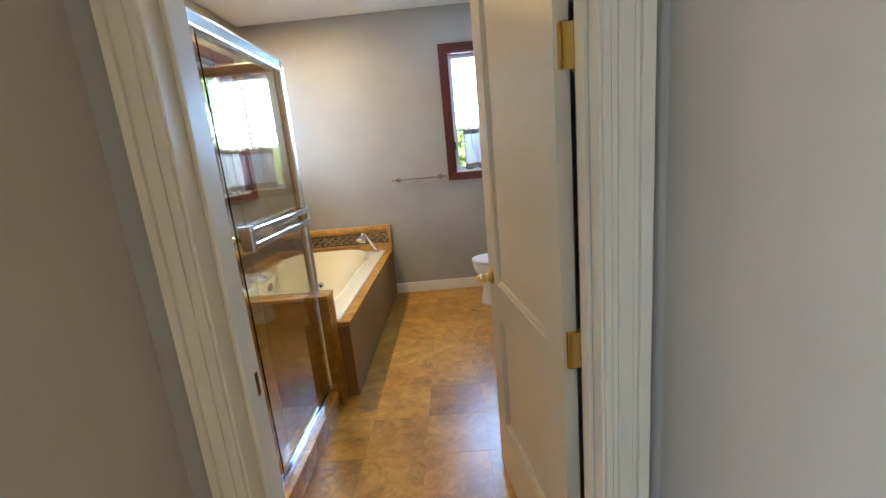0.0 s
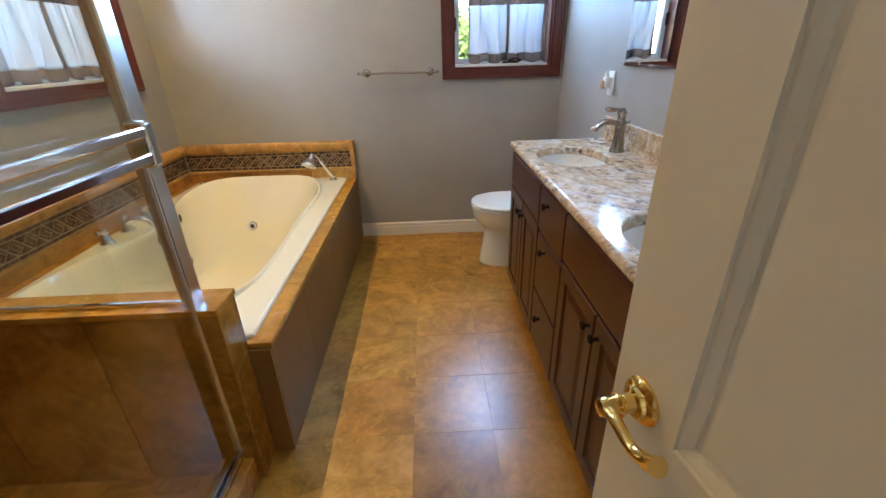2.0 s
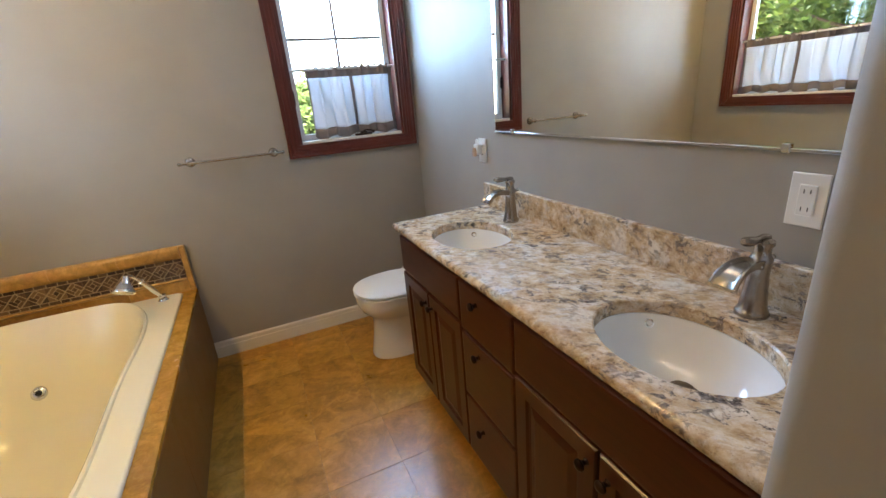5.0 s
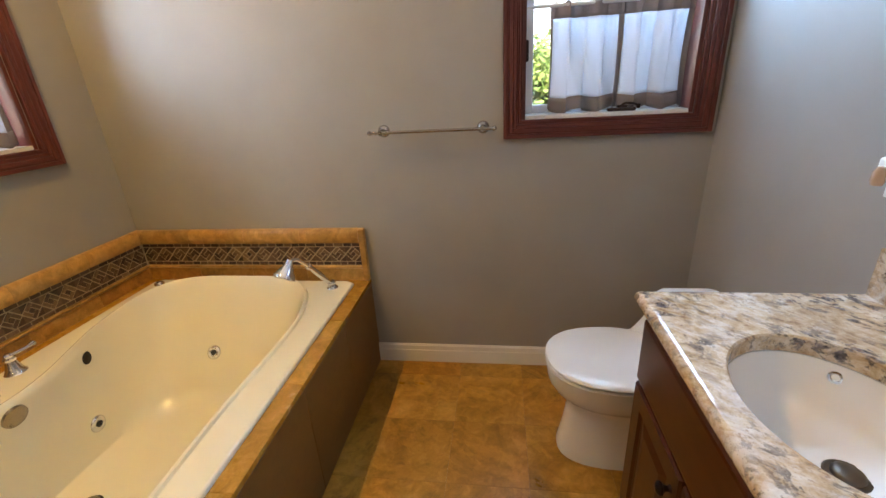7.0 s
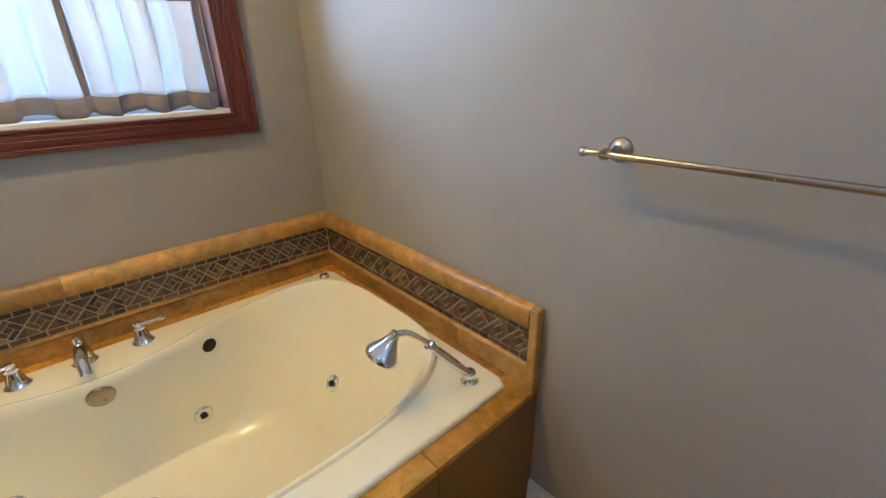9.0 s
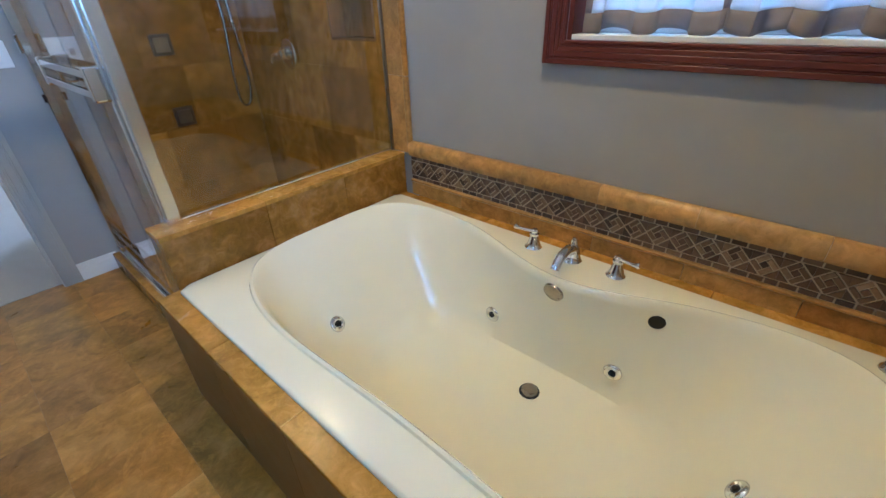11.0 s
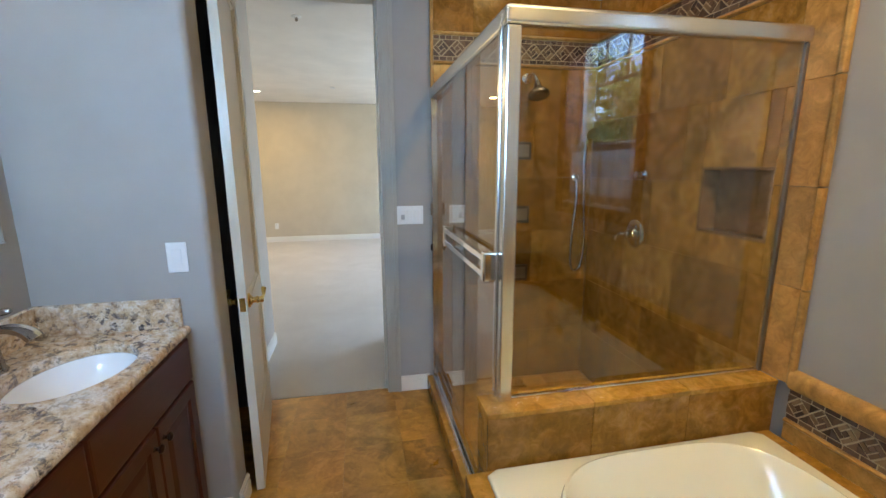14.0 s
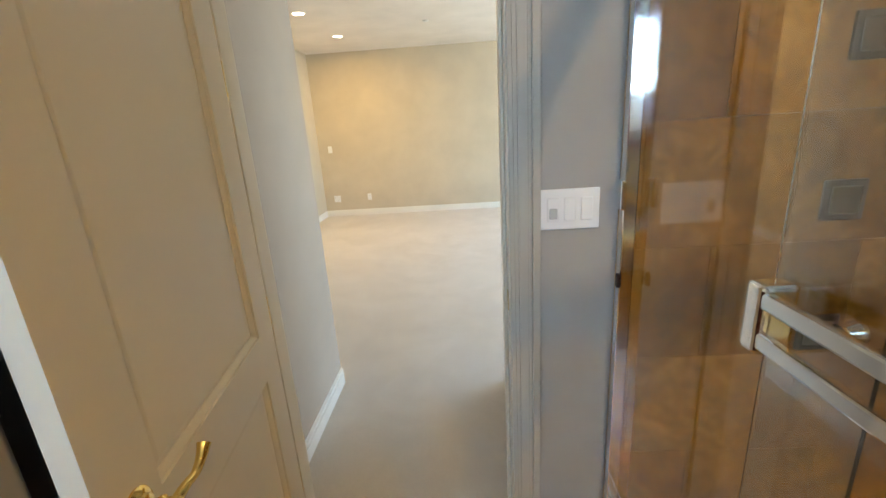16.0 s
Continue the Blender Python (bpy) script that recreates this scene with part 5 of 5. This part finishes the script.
part("backsplash", solid(CX1 - 0.018, CX1 + 0.004, CY0 + 0.021, CY1, COUNTER, COUNTER + 0.112, 0.003, 2), GRANITE, top_thing)
part("side_splash", solid(0.535, CX1 + 0.004, CY0, CY0 + 0.02, COUNTER, COUNTER + 0.112, 0.003, 2), GRANITE, top_thing)

for yc in SINKS:
    sink = thing("sink", "white undermount oval porcelain sink", "sink", pose(SX, yc, COUNTER - THK), group="vanity sinks")
    bm = bmesh.new()
    rings = []
    for s, z in ((1.10, -0.002), (1.0, -0.002), (0.985, -0.010), (0.95, -0.033), (0.88, -0.062), (0.76, -0.086), (0.58, -0.102), (0.36, -0.110), (0.14, -0.113)):
        rings.append([bm.verts.new((SA * s * math.cos(6.28318 * i / 48), SB * s * math.sin(6.28318 * i / 48), z)) for i in range(48)])
    rings.append([bm.verts.new((0, 0, -0.1135))])
    join(bm, rings)
    bmesh.ops.reverse_faces(bm, faces=bm.faces[:])
    bowl = part("bowl", bm, PORCELAIN, sink, "", True)
    part("drain", lathe(bmesh.new(), [(0, 0.012), (0.018, 0.011), (0.023, 0.007), (0.024, 0.003), (0.031, 0.003), (0.034, 0.0)], pose(0.035, 0, -0.1115), 24), OLDMETAL, sink, "dark nickel drain stopper", True)
    bm = lathe(bmesh.new(), [(0, 0.001), (0.006, 0.001), (0.008, 0.003), (0.012, 0.0025), (0.013, 0.0)], facing(Vector((SA * 0.60, SB * 0.76, -0.026)), Vector((-0.6, -0.7, 0.25)).normalized()), 16)
    part("overflow", bm, CHROME, sink, "small overflow ring", True)

for yc in SINKS:
    fau = thing("faucet", "brushed nickel single-lever waterfall faucet on the counter", "faucet", pose(0.938, yc + (0.04 if yc > 2.6 else -0.015), COUNTER), group="vanity faucets")
    part("body", lathe(bmesh.new(), [(0, 0), (0.033, 0), (0.034, 0.006), (0.031, 0.012), (0.028, 0.016), (0.0245, 0.05), (0.0205, 0.10), (0.021, 0.112), (0.0225, 0.118), (0.0225, 0.136), (0.019, 0.142), (0.0165, 0.15), (0.0165, 0.162), (0.0205, 0.167), (0.0205, 0.176), (0.013, 0.181), (0, 0.183)], None, 28), NICKEL, fau, "", True)
    bm = bmesh.new()
    line = arc([(0.0, 0, 0.122), (-0.036, 0, 0.132), (-0.072, 0, 0.132), (-0.101, 0, 0.120), (-0.120, 0, 0.100)], 5)
    rings = []
    for i, p in enumerate(line):
        s = i / (len(line) - 1)
        wd, th = 0.016 + 0.014 * s, 0.012 - 0.005 * s
        d = (line[min(i + 1, len(line) - 1)] - line[max(i - 1, 0)]).normalized()
        up = Vector((-d.z, 0, d.x)) if d.x > 0 else Vector((d.z, 0, -d.x))
        rings.append([bm.verts.new(p + Vector((0, a * wd, 0)) + up * b * th) for a, b in ((-1, 0.9), (-0.85, 1.0), (-0.6, 0.25), (0.6, 0.25), (0.85, 1.0), (1, 0.9), (0.9, -0.8), (0.5, -1), (-0.5, -1), (-0.9, -0.8))])
    join(bm, rings)
    bm.faces.new(rings[0])
    bm.faces.new(list(reversed(rings[-1])))
    bmesh.ops.recalc_face_normals(bm, faces=bm.faces[:])
    part("spout", bm, NICKEL, fau, "open trough spout", True)
    part("lever", tube(bmesh.new(), arc([(0.012, 0, 0.181), (-0.01, 0, 0.186), (-0.04, 0.0, 0.184), (-0.075, 0.0, 0.19)], 5), [0.0075, 0.008, 0.008, 0.0075, 0.007, 0.0065, 0.006, 0.006, 0.007, 0.0085, 0.0095, 0.0105, 0.011, 0.0105, 0.009, 0.006], 12), NICKEL, fau, "", True)
    part("side_pin", tube(bmesh.new(), [(0.02, 0, 0.128), (0.034, 0, 0.13), (0.04, 0, 0.131)], [0.006, 0.006, 0.009], 10), NICKEL, fau, "", True)

mir = thing("mirror", "wide frameless wall mirror with thin bottom channel", "mirror", pose(EAST, 0, 0))
part("glass", solid(-0.006, -0.0005, 1.95, 3.385, 1.24, 2.42), MIRROR, mir)
part("bottom_channel", solid(-0.011, 0, 1.95, 3.385, 1.233, 1.24, 0.001, 1), CHROME, mir)
for y in (2.21, 3.24):
    part("clip", solid(-0.013, 0, y, y + 0.018, 1.228, 1.25, 0.002, 1), CHROME, mir)

# ---- toilet ----
toilet = thing("toilet", "white one-piece elongated toilet with closed lid", "toilet", pose(1.003, 3.868, 0))


def egg(cx, ax_front, ax_back, half, z, n=40, sq=2.3):
    pts = []
    for i in range(n):
        a = 2 * math.pi * i / n
        ca, sa = math.cos(a), math.sin(a)
        r = (abs(ca) ** sq + abs(sa) ** sq) ** (-1 / sq)
        pts.append((cx + (ax_back if ca > 0 else ax_front) * r * ca, half * r * sa, z))
    return pts


def loft(rings, cap=True):
    bm = bmesh.new()
    vs = [[bm.verts.new(p) for p in ring] for ring in rings]
    join(bm, vs)
    if cap:
        bm.faces.new(vs[0])
        bm.faces.new(list(reversed(vs[-1])))
    bmesh.ops.recalc_face_normals(bm, faces=bm.faces[:])
    return bm


part("bowl", loft([egg(-0.36, 0.236, 0.31, 0.122, 0.0, sq=2.6), egg(-0.36, 0.236, 0.31, 0.122, 0.012, sq=2.6), egg(-0.36, 0.228, 0.31, 0.116, 0.05, sq=2.5), egg(-0.36, 0.216, 0.31, 0.110, 0.12), egg(-0.36, 0.208, 0.31, 0.107, 0.19), egg(-0.36, 0.208, 0.31, 0.110, 0.235), egg(-0.365, 0.222, 0.31, 0.130, 0.262), egg(-0.37, 0.250, 0.31, 0.160, 0.295), egg(-0.375, 0.267, 0.31, 0.177, 0.335), egg(-0.375, 0.272, 0.31, 0.182, 0.375), egg(-0.375, 0.268, 0.31, 0.18, 0.39)]), PORCELAIN, toilet, "", True)
LC = -0.405
part("seat", loft([egg(LC, 0.236, 0.185, 0.176, 0.389), egg(LC, 0.245, 0.192, 0.185, 0.393), egg(LC, 0.247, 0.193, 0.187, 0.399), egg(LC, 0.243, 0.19, 0.183, 0.405), egg(LC, 0.232, 0.182, 0.173, 0.407)]), PLASTIC, toilet, "white toilet seat", True)
part("lid", loft([egg(LC, 0.230, 0.18, 0.171, 0.407), egg(LC, 0.232, 0.182, 0.173, 0.4115), egg(LC, 0.244, 0.192, 0.185, 0.413), egg(LC, 0.248, 0.194, 0.189, 0.418), egg(LC, 0.245, 0.192, 0.186, 0.424), egg(LC, 0.234, 0.184, 0.176, 0.4285), egg(LC, 0.18, 0.145, 0.135, 0.431), egg(LC, 0.08, 0.07, 0.05, 0.432)]), PLASTIC, toilet, "white closed toilet lid", True)


def roundrect(x0, x1, half, z, r=0.05, n=6):
    pts = []
    for cx, cy, a0 in ((x1 - r, half - r, 0), (x0 + r, half - r, 90), (x0 + r, -half + r, 180), (x1 - r, -half + r, 270)):
        for k in range(n + 1):
            a = radians(a0 + 90 * k / n)
            pts.append((cx + r * math.cos(a), cy + r * math.sin(a), z))
    return pts


part("tank", loft([roundrect(-0.33, -0.012, 0.13, 0.10), roundrect(-0.33, -0.012, 0.15, 0.30), roundrect(-0.33, -0.012, 0.178, 0.36), roundrect(-0.32, -0.012, 0.184, 0.392), roundrect(-0.24, -0.012, 0.186, 0.394, 0.045), roundrect(-0.212, -0.012, 0.188, 0.402, 0.045), roundrect(-0.210, -0.012, 0.196, 0.47, 0.042), roundrect(-0.216, -0.012, 0.204, 0.53, 0.04), roundrect(-0.228, -0.012, 0.206, 0.565, 0.04)]), PORCELAIN, toilet, "", True)
for side in (-1, 1):
    bm = bmesh.new()
    rings = []
    for k in range(13):
        q = k / 12
        x = -0.345 + 0.125 * q
        inner = min(0.189 * math.sqrt(max(0.0, 1 - ((x - LC) / 0.2) ** 2)) + 0.012, 0.180)
        outer = 0.184 + 0.019 * q
        z = 0.402 + 0.150 * q ** 1.7
        mid = outer - min(0.02, (outer - inner) * 0.5)
        ring = [(x, side * outer, 0.37), (x, side * outer, z - 0.014), (x, side * (outer - 0.003), z - 0.005), (x, side * mid, z), (x, side * (inner + 0.002), z - 0.004), (x, side * inner, z - 0.016), (x, side * inner, 0.37)]
        rings.append([bm.verts.new(p) for p in (ring if side > 0 else ring[::-1])])
    join(bm, rings)
    bm.faces.new(rings[0])
    bm.faces.new(list(reversed(rings[-1])))
    bmesh.ops.recalc_face_normals(bm, faces=bm.faces[:])
    part("shoulder", bm, PORCELAIN, toilet, "curved shoulder sweeping up to the tank", True)
part("tank_lid", loft([roundrect(-0.228, -0.012, 0.206, 0.567, 0.04), roundrect(-0.232, -0.008, 0.210, 0.571, 0.04), roundrect(-0.231, -0.008, 0.209, 0.585, 0.04), roundrect(-0.222, -0.012, 0.202, 0.594, 0.036), roundrect(-0.20, -0.02, 0.19, 0.598, 0.03)]), PORCELAIN, toilet, "", True)
part("flush_lever", tube(bmesh.new(), [(-0.2, 0.206, 0.53), (-0.2, 0.222, 0.53), (-0.14, 0.228, 0.525)], 0.006, 10), CHROME, toilet, "chrome flush lever", True)
part("bolt_cap", lathe(bmesh.new(), [(0, 0.012), (0.01, 0.009), (0.013, 0)], pose(-0.3, -0.113, 0.018), 12), PLASTIC, toilet, "", True)

# ---- fittings on the walls ----
bar = thing("towel_bar", "brushed nickel towel bar on the taupe wall", "towel bar", pose(-0.096, NORTH, 1.186))
part("rod", tube(bmesh.new(), [(-0.255, -0.066, 0), (0.255, -0.066, 0)], 0.0065, 14), NICKEL, bar, "", True)
for s in (-1, 1):
    p = part("post", lathe(bmesh.new(), [(0, 0.072), (0.010, 0.072), (0.012, 0.062), (0.008, 0.054), (0.007, 0.03), (0.012, 0.016), (0.024, 0.009), (0.026, 0.004), (0.026, 0.0)], pose(s * 0.213, 0, 0, 90, 0, 0), 22), NICKEL, bar, "", True)
    part("finial", lathe(bmesh.new(), [(0.0065, 0), (0.010, 0.004), (0.010, 0.010), (0.005, 0.016), (0, 0.018)], pose(s * 0.252, -0.066, 0, 0, 90 * s, 0), 14), NICKEL, bar, "", True)


def plate(name, m, gangs, kind, label):
    """A decorator wall plate; local x across, z up, facing -y."""
    w = 0.07 + 0.0465 * (gangs - 1)
    ob = thing(name, label, "light switch" if kind == "rocker" else "outlet", m)
    part("cover", solid(-w / 2, w / 2, -0.006, 0, -0.057, 0.057, 0.0025, 2), PLASTIC, ob)
    for i in range(gangs):
        x = (i - (gangs - 1) / 2) * 0.046
        if kind == "rocker":
            r = part("rocker", solid(x - 0.0165, x + 0.0165, -0.0095, -0.006, -0.033, 0.033, 0.002, 1), PLASTIC, ob)
            if gangs > 1 and i == 0:
                part("dimmer_slider", solid(x - 0.011, x + 0.011, -0.012, -0.0095, -0.026, 0.004, 0.002, 1), GREYPLASTIC, r)
        else:
            r = part("receptacle", solid(x - 0.0165, x + 0.0165, -0.0085, -0.006, -0.033, 0.033, 0.002, 1), PLASTIC, ob)
            for z in (-0.019, 0.019):
                for dx in (-0.006, 0.006):
                    part("slot", solid(x + dx - 0.001, x + dx + 0.001, -0.009, -0.0085, z - 0.004, z + 0.005), BLACK, r)
    return ob


plate("light_switch", pose(0.527, FIN1, 1.148, 0, 0, 180), 1, "rocker", "white single rocker switch on taupe wall above counter")
plate("light_switch", pose(-0.452, SOUTH, 1.18, 0, 0, 180), 3, "rocker", "white three-gang switch plate beside the doorway")
plate("outlet", pose(EAST, 3.515, 1.145, 0, 0, -90), 1, "outlet", "white outlet plate with plug-in freshener near mirror")
fresh = thing("air_freshener", "small white plug-in freshener with amber oil bottle", "air freshener", pose(EAST - 0.009, 3.531, 1.15))
part("body", solid(-0.026, 0, -0.021, 0.021, -0.024, 0.026, 0.007, 3), PLASTIC, fresh, "", True)
part("oil_bottle", lathe(bmesh.new(), [(0, -0.028), (0.010, -0.027), (0.013, -0.018), (0.012, 0.0), (0.006, 0.012), (0.0, 0.014)], pose(-0.031, 0, -0.004), 18), AMBER, fresh, "small amber oil bottle", True)
part("vent_tip", lathe(bmesh.new(), [(0.008, 0.0), (0.008, 0.014), (0.005, 0.022), (0, 0.023)], pose(-0.015, 0, 0.026), 14), PLASTIC, fresh, "", True)
plate("outlet", pose(EAST, 2.165, 1.135, 0, 0, -90), 1, "outlet", "white outlet plate above the granite backsplash")
plate("outlet", pose(2.07, -5.25, 0.31, 0, 0, 180), 2, "outlet", "white double outlet low on bedroom wall")
plate("outlet", pose(1.49, -5.25, 0.32, 0, 0, 180), 1, "outlet", "white outlet low on bedroom wall")
plate("light_switch", pose(2.09, -5.25, 1.17, 0, 0, 180), 1, "rocker", "white switch on far bedroom wall")

# ---- ceiling lamps and detectors ----
def downlight(x, y, z, watts, label):
    ob = thing("recessed_light", label, "ceiling light", pose(x, y, z), group="recessed lights")
    part("trim_ring", lathe(bmesh.new(), [(0.085, 0.0), (0.086, -0.004), (0.078, -0.007), (0.066, -0.004), (0.062, -0.001)], None, 32), TRIM, ob, "", True)
    part("lens", lathe(bmesh.new(), [(0, -0.0035), (0.062, -0.0035), (0.063, -0.001)], None, 28), WARMGLOW, ob, "glowing warm lens", True)
    lamp("downlight_beam", "AREA", watts, (1.0, 0.64, 0.21), pose(x, y, z - 0.012), disk=0.11)
    return ob


downlight(-1.08, 3.38, CEILING, BATHW, "recessed ceiling light over the tub")
downlight(-1.12, 1.62, CEILING, BATHW * 0.13, "recessed ceiling light over the shower")
for x, y in ((1.52, -2.87), (1.43, -4.1)):
    downlight(x, y, BEDCEIL, BEDW, "recessed ceiling light in the bedroom")
det = thing("smoke_detector", "white sprinkler escutcheon on bedroom ceiling", "sprinkler", pose(0.3, -0.36, BEDCEIL))
part("plate", lathe(bmesh.new(), [(0.04, 0.0), (0.042, -0.006), (0.03, -0.012), (0.0, -0.013)], None, 24), PLASTIC, det, "", True)
part("nozzle", lathe(bmesh.new(), [(0.012, -0.012), (0.014, -0.03), (0.006, -0.04), (0, -0.041)], None, 16), NICKEL, det, "", True)
det = thing("sprinkler_head", "small white sprinkler cover on bedroom ceiling", "sprinkler", pose(0.19, -3.6, BEDCEIL))
part("plate", lathe(bmesh.new(), [(0.04, 0.0), (0.042, -0.006), (0.03, -0.012), (0.0, -0.013)], None, 24), PLASTIC, det, "", True)

# vanity light bar above the mirror
vl = thing("vanity_light", "nickel vanity light bar with frosted glass shades above mirror", "wall lamp", pose(EAST, 2.66, 2.56))
part("backplate", solid(-0.025, 0, -0.32, 0.32, -0.035, 0.035, 0.006, 2), NICKEL, vl)
for y in (-0.24, 0.0, 0.24):
    part("shade", lathe(bmesh.new(), [(0.02, 0.05), (0.034, 0.04), (0.045, 0.0), (0.05, -0.05), (0.047, -0.05), (0.042, 0.0), (0.03, 0.035)], pose(-0.09, y, 0.0), 24), PLASTIC, vl, "frosted glass shade", True)
    part("arm", tube(bmesh.new(), [(-0.02, y, 0.0), (-0.06, y, 0.05), (-0.09, y, 0.055)], 0.007, 8), NICKEL, vl, "", True)
    part("bulb", lathe(bmesh.new(), [(0, -0.035), (0.018, -0.028), (0.024, -0.01), (0.018, 0.01), (0.01, 0.03)], pose(-0.09, y, 0.0), 16), WARMGLOW, vl, "", True)
    lamp("vanity_bulb", "POINT", VANITYW, (1.0, 0.70, 0.40), pose(EAST - 0.09, 2.66 + y, 2.50), radius=0.045)

# ---- garden ----
gm = bmesh.new()
rings = []
for r, z in ((0, -3.2), (12, -3.2), (30, -2.4), (70, 1.0), (160, 9.0), (420, 16.0), (2500, 20.0)):
    rings.append([gm.verts.new((r * math.cos(6.28318 * i / 64), r * math.sin(6.28318 * i / 64), z + (noise.noise((r * 0.02, i * 0.4, 0.3)) * r * 0.03 if r > 20 else 0))) for i in range(64)] if r else [gm.verts.new((0, 0, z))])
join(gm, rings)
bmesh.ops.recalc_face_normals(gm, faces=gm.faces[:])
tagged(part("ground", gm, GRASS, None, "", True), "dry yellow-green hillside ground around the house", "ground", kind="structure")
tagged(part("foundation", solid(-3.8, 2.4, -5.3, 4.5, -3.3, -0.12), STUCCO), "beige stucco storey below", "wall", kind="structure")


def tree(x, y, z, height, crown, seed, leaf):
    rnd = random.Random(seed)
    tr = thing("tree", "leafy garden tree with branching trunk", "tree", pose(x, y, z), group="garden trees")
    bm = bmesh.new()
    base = height * 0.5
    tube(bm, arc([(0, 0, 0), (0.06, 0.05, base * 0.4), (-0.05, 0.08, base * 0.8), (0.03, 0, height * 0.8)], 4), [0.16 * height / 5 * (1 - 0.07 * i) for i in range(13)], 10)
    tips = []
    for i in range(16):
        a = i * 2.4 + rnd.uniform(-0.4, 0.4)
        z0 = base * rnd.uniform(0.55, 1.5)
        reach = crown * rnd.uniform(0.5, 1.0)
        tip = Vector((reach * math.cos(a), reach * math.sin(a), z0 + height * rnd.uniform(0.08, 0.3)))
        tube(bm, arc([(0, 0, z0), (tip.x * 0.5, tip.y * 0.5, (z0 + tip.z) / 2 - 0.1), tip], 3), [0.05, 0.045, 0.04, 0.03, 0.025, 0.02, 0.012], 6)
        tips.append(tip)
    part("trunk", bm, BARK, tr, "", True)
    verts, faces = [], []
    clumps = [t + Vector((rnd.gauss(0, 0.3), rnd.gauss(0, 0.3), rnd.gauss(0, 0.25))) * crown * 0.4 for t in tips for _ in range(5)] + [Vector((rnd.gauss(0, 0.35) * crown, rnd.gauss(0, 0.35) * crown, height * rnd.uniform(0.7, 1.02))) for _ in range(26)]
    for c in clumps:
        for _ in range(210):
            p = c + Vector((rnd.gauss(0, 1), rnd.gauss(0, 1), rnd.gauss(0, 0.8))) * crown * 0.13
            d = Vector((rnd.gauss(0, 1), rnd.gauss(0, 1), rnd.gauss(0, 0.7))).normalized()
            e = d.orthogonal().normalized()
            s = rnd.uniform(0.05, 0.125)
            k = len(verts)
            verts += [p - d * s, p + e * s * 0.45 + d * 0.1 * s, p + d * s, p - e * s * 0.45 + d * 0.1 * s]
            faces.append((k, k + 1, k + 2, k + 3))
    me = bpy.data.meshes.new("crown")
    me.from_pydata([tuple(v) for v in verts], [], faces)
    me.materials.append(leaf)
    ob = new("crown", me)
    ob.parent = tr
    return tr


tree(1.9, 14.5, -3.0, 4.9, 1.9, 11, LEAF_A)
tree(-1.9, 16.5, -2.9, 4.4, 2.0, 12, LEAF_B)
tree(5.4, 17.0, -2.9, 5.2, 2.2, 13, LEAF_A)
tree(-10.0, 6.4, -3.1, 7.2, 2.7, 14, LEAF_A)
tree(-7.2, 11.0, -3.1, 6.6, 2.6, 15, LEAF_A)
tree(-12.5, 11.0, -2.9, 6.2, 2.6, 16, LEAF_B)

# ---- floor tiles ----
fx, fy, fp = -0.015, 2.43, 0.303
i0, j0 = math.floor((-0.545 - fx) / fp), math.floor((0.935 - fy) / fp)
for i in range(i0, 5):
    for j in range(j0, 8):
        a, b = max(-0.545, fx + i * fp), min(EAST, fx + (i + 1) * fp)
        c, d = max(0.936, fy + j * fp), min(NORTH, fy + (j + 1) * fp)
        if b - a > 0.012 and d - c > 0.012:
            lay(floor, Matrix.Translation((a + 0.0005, c + 0.0005, -0.013)), b - a - 0.001, d - c - 0.001)
